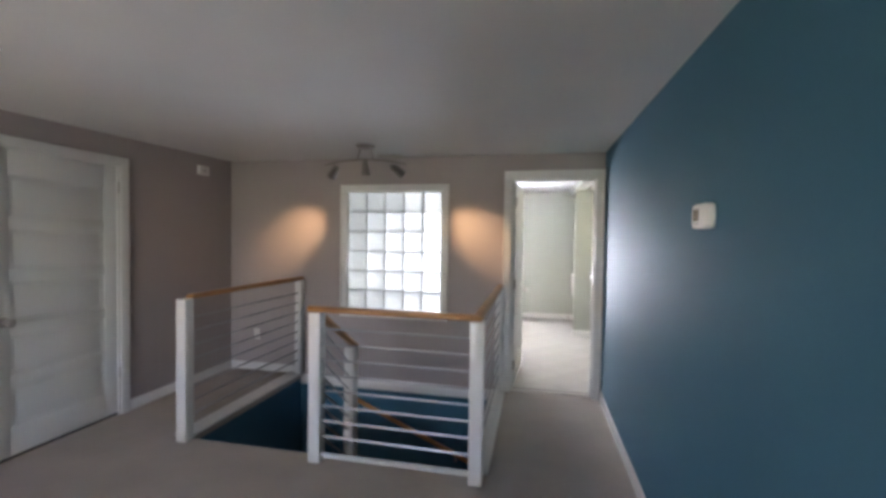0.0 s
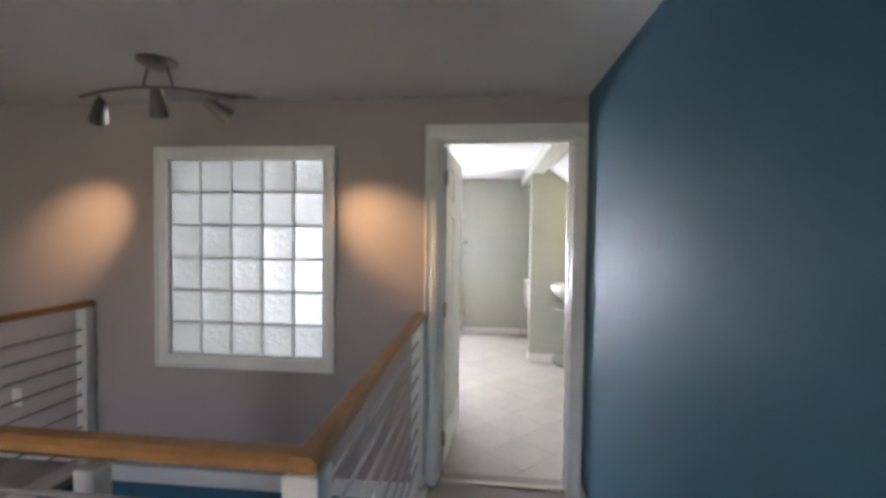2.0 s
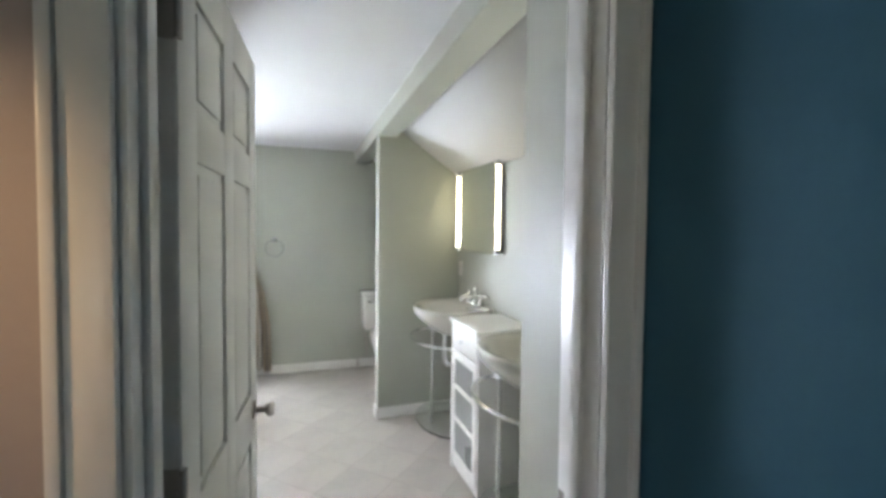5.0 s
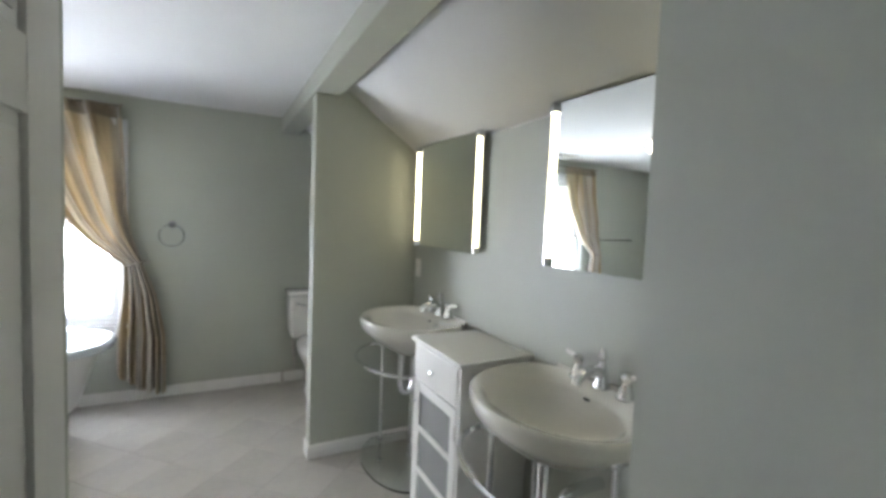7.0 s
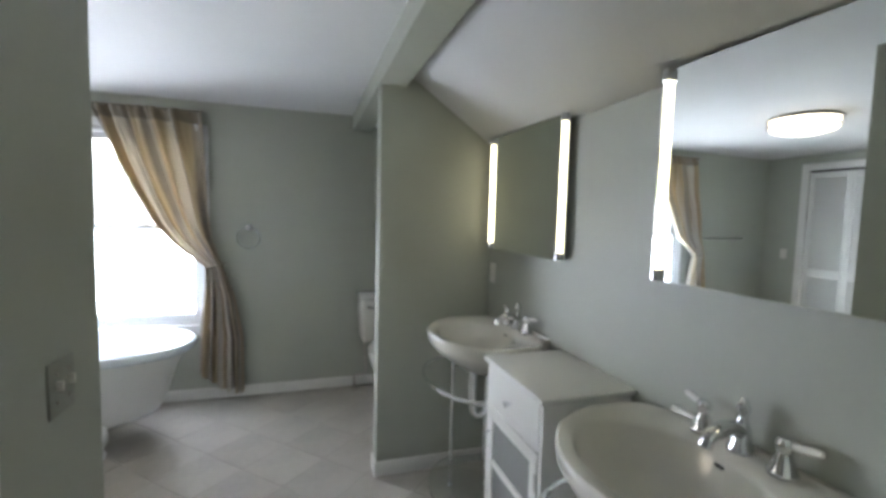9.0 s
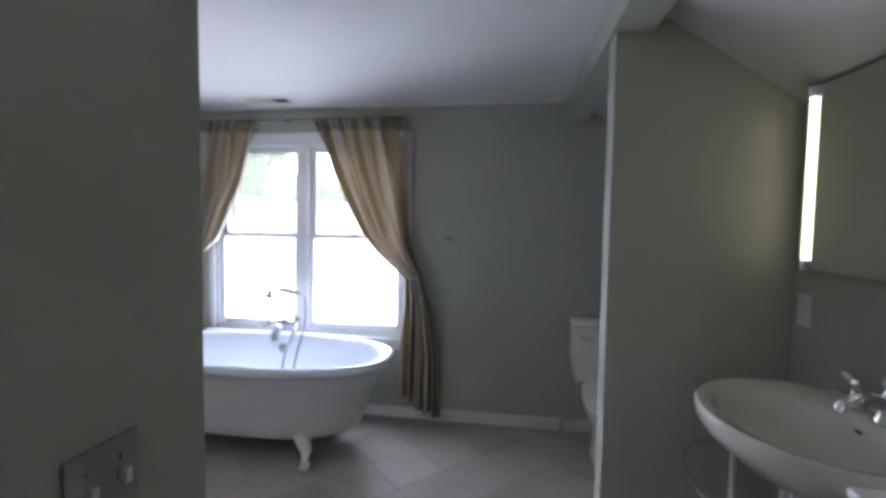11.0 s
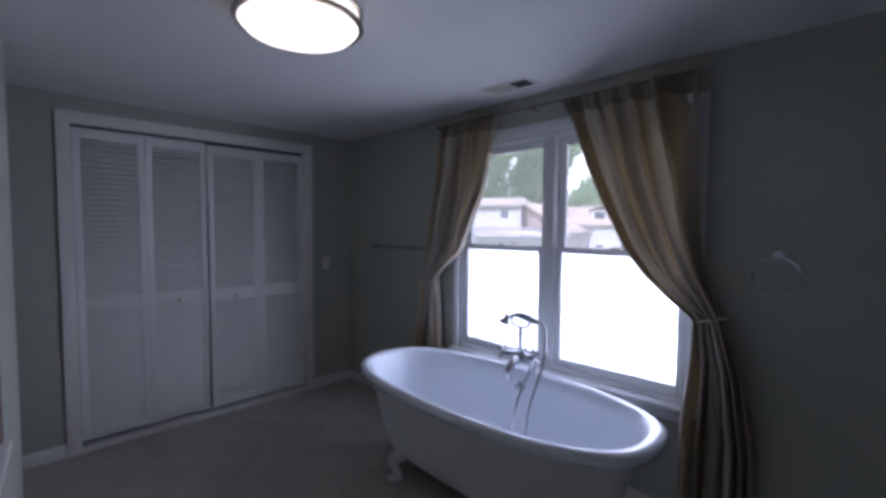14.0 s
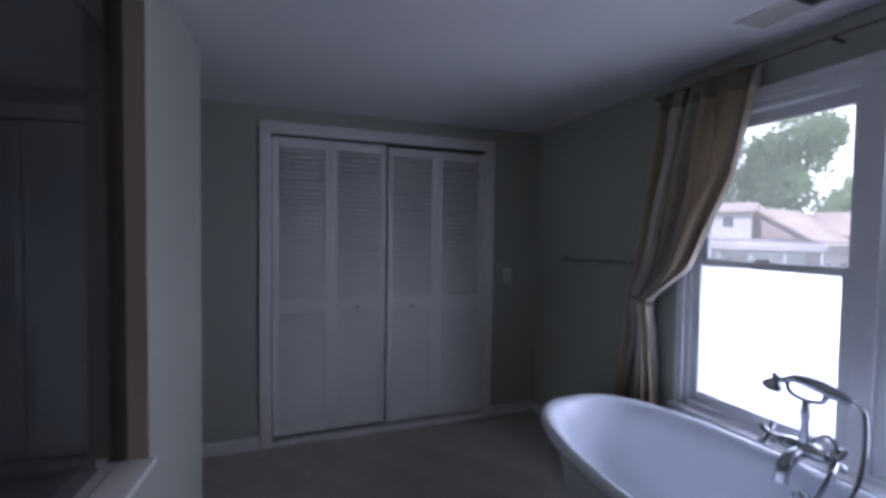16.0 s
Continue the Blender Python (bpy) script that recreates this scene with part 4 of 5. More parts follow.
rod = thing("curtain_rod", "thin dark curtain rod under the ceiling", "curtain rod", (-0.805, BY1 - 0.075, 2.253))
part("pole", tube(bmesh.new(), [(-0.88, 0, 0), (0.87, 0, 0)], 0.0045), BRONZE, rod)
for x in (-0.87, -0.05, 0.86):
    part("bracket", tube(bmesh.new(), [(x, 0.0, 0.0), (x, 0.05, -0.004), (x, 0.075, -0.004)], 0.006), BRONZE, rod)
for x in (-0.89, 0.88):
    part("finial", lathe(bmesh.new(), [(0.001, -0.015), (0.011, -0.008), (0.013, 0.0), (0.011, 0.008), (0.001, 0.015)], 14, (x, 0, 0), pose(0, 0, 0, 0, 90, 0)), BRUSHED, rod)

# ---- bath tub ----


def oval(a, b, z, n=72, e=2.5, cx=0.0, cy=0.0):
    out = []
    for i in range(n):
        t = 2 * math.pi * i / n
        c, s = math.cos(t), math.sin(t)
        out.append((cx + a * math.copysign(abs(c) ** (2 / e), c), cy + b * math.copysign(abs(s) ** (2 / e), s), z))
    return out


tub = thing("bathtub", "white freestanding clawfoot bathtub below the window", "bathtub", (-0.82, 9.150, 0.0))
TUB_A, TUB_B, TUB_Z = 1.147, 1.115, 1.061
outer = [(0.44, 0.14, 0.135), (0.56, 0.225, 0.145), (0.625, 0.262, 0.18), (0.655, 0.283, 0.25), (0.685, 0.300, 0.36), (0.715, 0.318, 0.46), (0.742, 0.335, 0.53), (0.756, 0.343, 0.553)]
part("shell", loft(bmesh.new(), [oval(a * TUB_A, b * TUB_B, z * TUB_Z, e=2.6) for a, b, z in outer], True, False), TUB_OUT, tub, "white painted outside", 50)
inside = [(0.756, 0.343, 0.553), (0.785, 0.358, 0.545), (0.806, 0.370, 0.556), (0.815, 0.375, 0.577), (0.808, 0.371, 0.596), (0.785, 0.358, 0.606), (0.757, 0.341, 0.602),
          (0.742, 0.330, 0.585), (0.725, 0.318, 0.52), (0.69, 0.296, 0.38), (0.655, 0.272, 0.27), (0.60, 0.235, 0.20), (0.50, 0.17, 0.175), (0.2, 0.08, 0.168)]
part("basin", loft(bmesh.new(), [oval(a * TUB_A, b * TUB_B, z * TUB_Z, e=2.6) for a, b, z in inside], False, True), ENAMEL, tub, "glossy white enamel with rolled rim", 60)
for sx in (-1, 1):
    for sy in (-1, 1):
        f = bmesh.new()
        x, y = 0.445 * sx, 0.235 * sy
        tube(f, smooth_line([(x * 0.90, y * 0.82, 0.22), (x * 1.0, y * 1.0, 0.165), (x * 1.08, y * 1.14, 0.115), (x * 1.04, y * 1.06, 0.065), (x * 1.03, y * 1.04, 0.03), (x * 1.06, y * 1.1, 0.006)], 4),
             [0.03, 0.045, 0.050, 0.052, 0.05, 0.046, 0.042, 0.038, 0.034, 0.030, 0.026, 0.023, 0.021, 0.021, 0.022, 0.024, 0.028, 0.031, 0.033, 0.032, 0.022], 12)
        for k in (-1, 0, 1):
            tube(f, [(x * 1.06 + k * 0.016, y * 1.1, 0.028), (x * 1.06 + k * 0.02, y * 1.1 + 0.028 * sy, 0.018), (x * 1.06 + k * 0.02, y * 1.1 + 0.036 * sy, 0.004)], [0.012, 0.011, 0.006], 8)
        part("claw_foot", f, TUB_OUT, tub, "white cast claw foot")
part("overflow", lathe(bmesh.new(), [(0.001, 0), (0.036, 0), (0.036, 0.008), (0.022, 0.014), (0.014, 0.022), (0.001, 0.024)], 20, (0.0, 0.352, 0.535), pose(0, 0, 0, 100, 0, 0)), DARKENED_CHROME, tub, "darkened chrome overflow plate")
part("drain", lathe(bmesh.new(), [(0.001, 0.178), (0.025, 0.178), (0.025, 0.182), (0.001, 0.183)], 18), CHROME, tub)

# faucet with hand shower, on the far rim
fc = thing("tub_faucet", "chrome tub faucet with cross handles and a hand shower", "faucet", (-0.812, 9.480, 0.628))
for x in (-0.055, 0.055):
    part("riser", tube(bmesh.new(), [(x, 0.045, -0.10), (x, 0.045, 0.06), (x * 0.9, 0.02, 0.085)], 0.011, 12), DARKENED_CHROME, fc)
body = tube(bmesh.new(), [(-0.065, 0.0, 0.09), (-0.035, 0.0, 0.09), (0.035, 0.0, 0.09), (0.065, 0.0, 0.09)], [0.017, 0.025, 0.025, 0.017], 14)
part("body", body, DARKENED_CHROME, fc)
for s in (-1, 1):
    h = tube(bmesh.new(), [(s * 0.064, 0, 0.09), (s * 0.092, -0.014, 0.097)], [0.014, 0.011], 10)
    c = Vector((s * 0.095, -0.016, 0.098))
    for k in range(4):
        a = math.pi / 4 + k * math.pi / 2
        tube(h, [c, c + Vector((0.006 * s, 0.042 * math.cos(a), 0.042 * math.sin(a)))], [0.008, 0.0105], 8)
    part("cross_handle", h, DARKENED_CHROME, fc, "porcelain-tipped cross handle")
part("spout", tube(bmesh.new(), smooth_line([(0, 0, 0.08), (0, -0.05, 0.075), (0, -0.095, 0.045), (0, -0.105, 0.0)], 5), [0.021, 0.021, 0.020, 0.020, 0.019, 0.020], 12), DARKENED_CHROME, fc)
part("cradle_post", tube(bmesh.new(), [(0, 0, 0.10), (0, 0, 0.17), (0, 0, 0.20), (0, 0, 0.245)], [0.015, 0.011, 0.016, 0.010], 12), DARKENED_CHROME, fc)
cr = tube(bmesh.new(), smooth_line([(-0.055, 0, 0.285), (-0.045, 0, 0.255), (0, 0, 0.245), (0.045, 0, 0.255), (0.055, 0, 0.285)], 4), 0.0085, 8)
part("cradle", cr, DARKENED_CHROME, fc)
fc.scale = (1.15, 1.15, 1.15)
hs = thing("hand_shower", "chrome hand shower resting in its cradle", "hand shower", (-0.812, 9.480, 0.628))
part("handle", tube(bmesh.new(), smooth_line([(-0.075, 0, 0.285), (-0.03, 0, 0.305), (0.03, 0, 0.302), (0.085, 0, 0.288), (0.12, 0, 0.282)], 4), [0.011, 0.013, 0.017, 0.021, 0.022, 0.021, 0.017, 0.012, 0.010], 12), DARKENED_CHROME, hs)
part("rose", lathe(bmesh.new(), [(0.001, 0.04), (0.010, 0.036), (0.014, 0.02), (0.030, 0.004), (0.033, -0.006), (0.030, -0.010), (0.001, -0.010)], 22, (-0.10, 0, 0.262), pose(0, 0, 0, 0, 20, 0)), DARKENED_CHROME, hs)
part("neck", tube(bmesh.new(), smooth_line([(-0.10, 0, 0.295), (-0.095, 0, 0.300), (-0.075, 0, 0.285)], 4), 0.008, 10), DARKENED_CHROME, hs)
hose = smooth_line([(0.12, 0, 0.282), (0.155, -0.01, 0.25), (0.165, -0.04, 0.10), (0.155, -0.14, -0.10), (0.15, -0.19, -0.27), (0.12, -0.20, -0.305), (0.09, -0.19, -0.26), (0.075, -0.13, -0.10), (0.09, -0.03, 0.06), (0.085, 0.0, 0.13), (0.06, 0.0, 0.155), (0.02, 0, 0.12)], 7)
part("hose", tube(bmesh.new(), hose, 0.0066, 9), DARKENED_CHROME, hs, "ribbed chrome hose")

hs.scale = (1.15, 1.15, 1.15)

# ---- toilet ----
to = thing("toilet", "white two-piece toilet behind the stub wall", "toilet", (1.492, BY1 - 0.028, 0.0))
to.scale = (1.06, 1.06, 1.075)
tk = loft(bmesh.new(), [[(s * w, y, z) for s, y in ((-1, -0.01), (1, -0.01), (1, -d + 0.03), (0.9, -d), (-0.9, -d), (-1, -d + 0.03))]
                        for w, d, z in ((0.13, 0.14, 0.395), (0.19, 0.18, 0.415), (0.205, 0.19, 0.46), (0.213, 0.20, 0.60), (0.218, 0.205, 0.755))])
bmesh.ops.bevel(tk, geom=list(tk.edges), offset=0.006, segments=2, affect="EDGES")
part("tank", tk, PORCELAIN, to)
part("tank_lid", boxes((-0.228, 0.228, -0.218, 0.0, 0.757, 0.797), bevel=0.012), PORCELAIN, to, "white porcelain tank lid")
part("flush_handle", tube(bmesh.new(), [(-0.16, -0.195, 0.70), (-0.16, -0.222, 0.70), (-0.13, -0.228, 0.696), (-0.085, -0.226, 0.685)], [0.016, 0.010, 0.008, 0.007], 10), CHROME, to)
bowl = [(0.11, 0.20, 0.0, -0.33), (0.115, 0.21, 0.03, -0.33), (0.10, 0.18, 0.10, -0.32), (0.11, 0.18, 0.20, -0.34), (0.155, 0.22, 0.30, -0.40), (0.178, 0.245, 0.365, -0.43), (0.182, 0.25, 0.39, -0.435), (0.17, 0.238, 0.397, -0.435)]
part("bowl", loft(bmesh.new(), [oval(a, b, z, 40, 2.2, 0, cy) for a, b, z, cy in bowl]), PORCELAIN, to, smooth=60)
part("seat", loft(bmesh.new(), [oval(a, b, z, 40, 2.2, 0, -0.43) for a, b, z in ((0.172, 0.24, 0.398), (0.186, 0.252, 0.403), (0.186, 0.252, 0.416), (0.172, 0.24, 0.42))]), PORCELAIN, to, "white seat")
part("lid", loft(bmesh.new(), [oval(a, b, z, 40, 2.2, 0, -0.428) for a, b, z in ((0.17, 0.238, 0.421), (0.185, 0.250, 0.425), (0.183, 0.248, 0.438), (0.15, 0.21, 0.445))]), PORCELAIN, to, "closed white lid")
part("base_deck", boxes((-0.12, 0.12, -0.24, -0.03, 0.33, 0.396), bevel=0.02), PORCELAIN, to)
sv = thing("supply_valve", "dark water supply pipe and valve at the wall", "valve", (1.232, 9.60, 0.0))
part("pipe", tube(bmesh.new(), smooth_line([(0, 0, 0.0), (0, 0, 0.10), (0.02, 0.0, 0.125), (0.09, 0.0, 0.13), (0.10, 0.0, 0.20), (0.085, 0.0, 0.40)], 5), 0.0085), BRUSHED, sv)
part("flange", lathe(bmesh.new(), [(0.001, 0.014), (0.03, 0.008), (0.034, 0.0), (0.001, 0.0)], 18), BRUSHED, sv)
part("tap", tube(bmesh.new(), [(0, -0.04, 0.06), (0, 0.0, 0.06)], [0.016, 0.010]), BRUSHED, sv)

# ---- towel ring and bar ----
tr = thing("towel_ring", "polished towel ring on a chrome mount", "towel ring", (0.395, BY1, 1.390))
part("mount", lathe(bmesh.new(), [(0.001, 0), (0.026, 0), (0.026, 0.008), (0.013, 0.016), (0.011, 0.045), (0.018, 0.052), (0.001, 0.058)], 20, (0, 0, 0), pose(0, 0, 0, 90, 0, 0)), DARKENED_CHROME, tr)
part("ring", tube(bmesh.new(), [(0.085 * math.sin(t), -0.045, -0.085 + 0.085 * math.cos(t)) for t in np.linspace(0, 2 * math.pi, 37)], 0.0050, 10), DARKENED_CHROME, tr, "thin polished ring")
tb = thing("towel_bar", "thin chrome towel bar on chrome posts", "towel bar", (-2.21, BY1, 1.340))
part("bar", tube(bmesh.new(), [(-0.31, -0.055, 0), (0.31, -0.055, 0)], 0.0085), DARKENED_CHROME, tb, "thin darkened chrome bar")
for x in (-0.315, 0.315):
    part("post", lathe(bmesh.new(), [(0.001, 0), (0.022, 0), (0.022, 0.008), (0.011, 0.014), (0.011, 0.05), (0.016, 0.058), (0.001, 0.066)], 18, (x, 0, 0), pose(0, 0, 0, 90, 0, 0)), CHROME, tb)

# ---- ceiling lamp ----
cl = thing("ceiling_lamp", "round flush ceiling lamp with nickel bands, lit", "ceiling lamp", (-0.872, 8.105, BZ))
cl.scale = (1.18, 1.18, 1.10)
part("base", lathe(bmesh.new(), [(0.001, 0), (0.185, 0), (0.185, -0.012), (0.001, -0.014)], 48), BRUSHED, cl)
part("drum", lathe(bmesh.new(), [(0.175, -0.014), (0.182, -0.016), (0.182, -0.060), (0.175, -0.062)], 56), LAMP_GLASS, cl, "glowing opal side")
part("diffuser", lathe(bmesh.new(), [(0.183, -0.066), (0.183, -0.074), (0.165, -0.094), (0.11, -0.112), (0.05, -0.120), (0.001, -0.121)], 56), LAMP_GLASS, cl, "glowing opal bowl", 60)
for z in (-0.014, -0.062):
    bm = lathe(bmesh.new(), [(0.182, z), (0.198, z), (0.2, z - 0.006), (0.198, z - 0.012), (0.184, z - 0.012)], 56)
    part("band", bm, BRUSHED, cl, "brushed nickel band")
for k in range(3):
    a = 0.7 + k * 2.094
    part("strut", tube(bmesh.new(), [(0.194 * math.cos(a), 0.194 * math.sin(a), -0.018), (0.194 * math.cos(a), 0.194 * math.sin(a), -0.068)], 0.004, 8), BRUSHED, cl)

# ---- mirrors with light tubes ----


def lit_mirror(at, w=0.73, h=0.615):
    """Hangs on the knee wall and looks to -x; y runs along the wall."""
    o = thing("lit_mirror", "frameless mirror with a lit glass tube at each edge", "mirror", at, group="mirrors over the basins")
    part("back_box", boxes((-0.022, 0.0, -w / 2 + 0.03, w / 2 - 0.03, -h / 2 + 0.03, h / 2 - 0.03), bevel=0.003), BRUSHED, o)
    part("mirror_plate", boxes((-0.030, -0.022, -w / 2, w / 2, -h / 2, h / 2), bevel=0.0025), MIRROR, o, "silvered mirror glass", None)
    for s in (-1, 1):
        y = s * (w / 2 - 0.028)
        part("light_tube", tube(bmesh.new(), [(-0.036, y, -h / 2 + 0.03), (-0.036, y, h / 2 - 0.03)], 0.0088, 18), TUBE_GLASS, o, "glowing white glass tube")
        for z in (-h / 2 + 0.018, h / 2 - 0.018):
            b = tube(bmesh.new(), [(-0.036, y, z - 0.017), (-0.036, y, z + 0.017)], 0.0165, 16)
            tube(b, [(-0.03, y, z), (-0.038, y, z)], 0.009, 10)
            part("clip", b, CHROME, o, "chrome end cap")
    return o


m1 = lit_mirror((BX1 - 0.013, 7.810, 1.648))
m1.matrix_basis = pose(BX1 - 0.013, 7.810, 1.648, 0, 0, 1.9)
copy_thing(m1, pose(BX1 - 0.013, 6.570, 1.648, 0, 0, 1.9))

# ---- washbasins ----


def washbasin(at):
    """A bracketed basin on chrome legs; its back is at x = 0 and it juts out to -x. The origin is on the floor."""
    o = thing("washbasin", "off-white oval washbasin on chrome legs with a glass shelf", "washbasin", at, group="washbasins")
    Z, n = 0.960, 72

    def outline(k, z, cx=-0.25):
        pts = []
        for i in range(n):
            t = 2 * math.pi * i / n
            c, s = math.cos(t), math.sin(t)
            x, y = -0.215 - 0.285 * c, 0.315 * s
            if c < 0:                                  # the side to the wall is cut flat
                x = -0.215 + 0.209 * abs(c) ** 0.45
                y = 0.315 * math.copysign(abs(s) ** 0.62, s)
                y *= 1 - 0.16 * abs(c) ** 2
            pts.append((cx + (x - cx) * k, y * k, z))
        return pts

    def hollow(a, b, z, cx=-0.275):
        return [(cx - a * math.cos(2 * math.pi * i / n), b * math.sin(2 * math.pi * i / n), z) for i in range(n)]

    rings = [outline(0.20, Z - 0.200, -0.22), outline(0.28, Z - 0.192, -0.22), outline(0.44, Z - 0.160), outline(0.66, Z - 0.118), outline(0.86, Z - 0.078), outline(0.955, Z - 0.052), outline(0.988, Z - 0.034), outline(1.0, Z - 0.012), outline(0.996, Z + 0.002),
             outline(0.975, Z + 0.006), outline(0.945, Z + 0.002), hollow(0.178, 0.262, Z - 0.003), hollow(0.168, 0.250, Z - 0.018), hollow(0.145, 0.215, Z - 0.075), hollow(0.105, 0.155, Z - 0.115), hollow(0.03, 0.04, Z - 0.125)]
    part("bowl", loft(bmesh.new(), rings), BISCUIT, o, "off-white porcelain basin", 55)
    part("backsplash_ledge", boxes((-0.022, -0.002, -0.24, 0.24, Z - 0.05, Z + 0.014), bevel=0.006), BISCUIT, o)
    part("drain", lathe(bmesh.new(), [(0.001, 0), (0.022, 0), (0.022, 0.003), (0.001, 0.004)], 18, (-0.275, 0, Z - 0.1245)), CHROME, o)
    # slot not cut out; its inner shade is the block's dark colour
    part("overflow_slot", boxes((-0.112, -0.104, -0.014, 0.014, Z - 0.034, Z - 0.022), bevel=0.003), DARK, o, "dark block for the shade in the overflow slot")
    for sy in (-1, 1):
        for x in (-0.10, -0.285):
            y, top = sy * (0.275 if x < -0.2 else 0.245), Z - 0.045
            leg = tube(bmesh.new(), [(x, y, 0.0), (x, y, top)], 0.0105, 12)
            for z in (0.014, 0.15, Z - 0.22, top - 0.012):
                lathe(leg, [(0.001, -0.016), (0.015, -0.013), (0.020, 0.0), (0.015, 0.013), (0.001, 0.016)], 14, (x, y, z))
            if x < -0.2:                               # knuckle that carries the towel rail
                tube(leg, [(x, y, Z - 0.22), (x - 0.012, y + sy * 0.045, Z - 0.22)], [0.011, 0.009], 10)
                lathe(leg, [(0.001, -0.015), (0.014, -0.010), (0.016, 0.0), (0.014, 0.010), (0.001, 0.015)], 12, (x - 0.012, y + sy * 0.045, Z - 0.22))
            part("leg", leg, CHROME, o, "chrome leg")
    ring = [(-0.297 - 0.215 * math.sin(t), -0.320 * math.cos(t), Z - 0.22) for t in np.linspace(0.0, math.pi, 27)]
    part("towel_rail", tube(bmesh.new(), smooth_line(ring, 3), 0.0085, 10), CHROME, o, "curved chrome towel rail")
    sh = [(-0.045, -0.29), (-0.045, 0.29)] + [(-0.27 - 0.20 * math.sin(t), 0.31 * math.cos(t)) for t in np.linspace(0.1, math.pi - 0.1, 25)]
    part("shelf", loft(bmesh.new(), [[(x, y, z) for x, y in sh] for z in (0.146, 0.156)]), SHELF_GLASS, o, "clear green-edged glass shelf")
    trap = smooth_line([(-0.275, 0, Z - 0.20), (-0.275, 0, Z - 0.36), (-0.255, 0, Z - 0.41), (-0.215, 0, Z - 0.41), (-0.19, 0, Z - 0.36), (-0.15, 0, Z - 0.33), (-0.02, 0, Z - 0.33)], 5)
    part("trap", tube(bmesh.new(), trap, [0.021] * len(trap), 14), CHROME, o, "chrome drain trap")
    # faucet: spout and two lever taps
    fz = Z + 0.004
    sp = bmesh.new()
    lathe(sp, [(0.001, 0), (0.030, 0), (0.030, 0.008), (0.022, 0.02), (0.021, 0.05), (0.013, 0.078), (0.010, 0.088), (0.016, 0.100), (0.017, 0.110), (0.011, 0.120), (0.012, 0.126), (0.001, 0.134)], 18, (-0.046, 0, fz))
    tube(sp, smooth_line([(-0.046, 0, fz + 0.045), (-0.09, 0, fz + 0.065), (-0.145, 0, fz + 0.05), (-0.16, 0, fz + 0.024)], 5), [0.019, 0.018, 0.018, 0.017, 0.017], 12)
    part("spout", sp, CHROME, o, "chrome spout")
    for s in (-1, 1):
        t = lathe(bmesh.new(), [(0.001, 0), (0.031, 0), (0.031, 0.008), (0.026, 0.014), (0.021, 0.034), (0.013, 0.052), (0.018, 0.062), (0.020, 0.072), (0.014, 0.084), (0.001, 0.090)], 20, (-0.050, s * 0.102, fz))
        part("tap", t, CHROME, o, "chrome tap")
        part("lever", tube(bmesh.new(), [(-0.050, s * 0.102, fz + 0.070), (-0.047, s * 0.122, fz + 0.073), (-0.042, s * 0.158, fz + 0.078), (-0.040, s * 0.170, fz + 0.080)], [0.008, 0.0095, 0.0105, 0.007], 12), PORCELAIN, o, "white porcelain lever")
    return o


b1 = washbasin((BX1, 7.80, 0.0))
copy_thing(b1, pose(BX1, 6.62, 0.0))

# ---- cabinet between the basins ----
cb = thing("bathroom_cabinet", "narrow white cabinet with a drawer and frosted panes", "cabinet", (1.545, 7.03, 0.0))
W, D, H = 0.435, 0.335, 0.954
part("top", boxes((-0.016, D + 0.01, -0.012, W + 0.012, H - 0.022, H), bevel=0.005), CABINET, cb)
for y in (0.0, W - 0.018):
    part("side_panel", boxes((0.0, D, y, y + 0.018, 0.0, H - 0.022), bevel=0.002), CABINET, cb)
part("back_panel", boxes((D - 0.008, D - 0.0005, 0.018, W - 0.018, 0.06, H - 0.022)), CABINET, cb, smooth=None)
part("bottom_panel", boxes((0.004, D - 0.01, 0.018, W - 0.018, 0.06, 0.078)), CABINET, cb, smooth=None)
part("kick_rail", boxes((0.006, 0.02, 0.018, W - 0.018, 0.025, 0.06), bevel=0.002), CABINET, cb)
dw = part("drawer", boxes((-0.004, 0.014, 0.022, W - 0.022, 0.765, 0.924), bevel=0.003), CABINET, cb)
knob = [(0.001, 0), (0.006, 0), (0.005, 0.012), (0.012, 0.018), (0.012, 0.024), (0.001, 0.028)]
part("drawer_knob", lathe(bmesh.new(), knob, 16, (-0.004, W / 2, 0.845), pose(0, 0, 0, 0, -90, 0)), CHROME, dw)
dr = part("cabinet_door", boxes((-0.004, 0.014, 0.022, 0.070, 0.082, 0.758), (-0.004, 0.014, W - 0.070, W - 0.022, 0.082, 0.758), (-0.004, 0.014, 0.070, W - 0.070, 0.082, 0.13), (-0.004, 0.014, 0.070, W - 0.070, 0.71, 0.758),
                                (-0.004, 0.014, 0.070, W - 0.070, 0.325, 0.352), (-0.004, 0.014, 0.070, W - 0.070, 0.525, 0.552), bevel=0.002), CABINET, cb)
for z0, z1 in ((0.13, 0.325), (0.352, 0.525), (0.552, 0.71)):
    part("pane", boxes((0.003, 0.008, 0.070, W - 0.070, z0, z1)), CABINET_GLASS, dr, "grey frosted pane", None)
part("door_knob", lathe(bmesh.new(), knob, 16, (-0.004, W - 0.045, 0.66), pose(0, 0, 0, 0, -90, 0)), CHROME, dr)
for z in (0.2, 0.66):
    part("hinge", boxes((-0.007, -0.003, 0.024, 0.034, z - 0.03, z + 0.03), bevel=0.001), BRUSHED, dr)

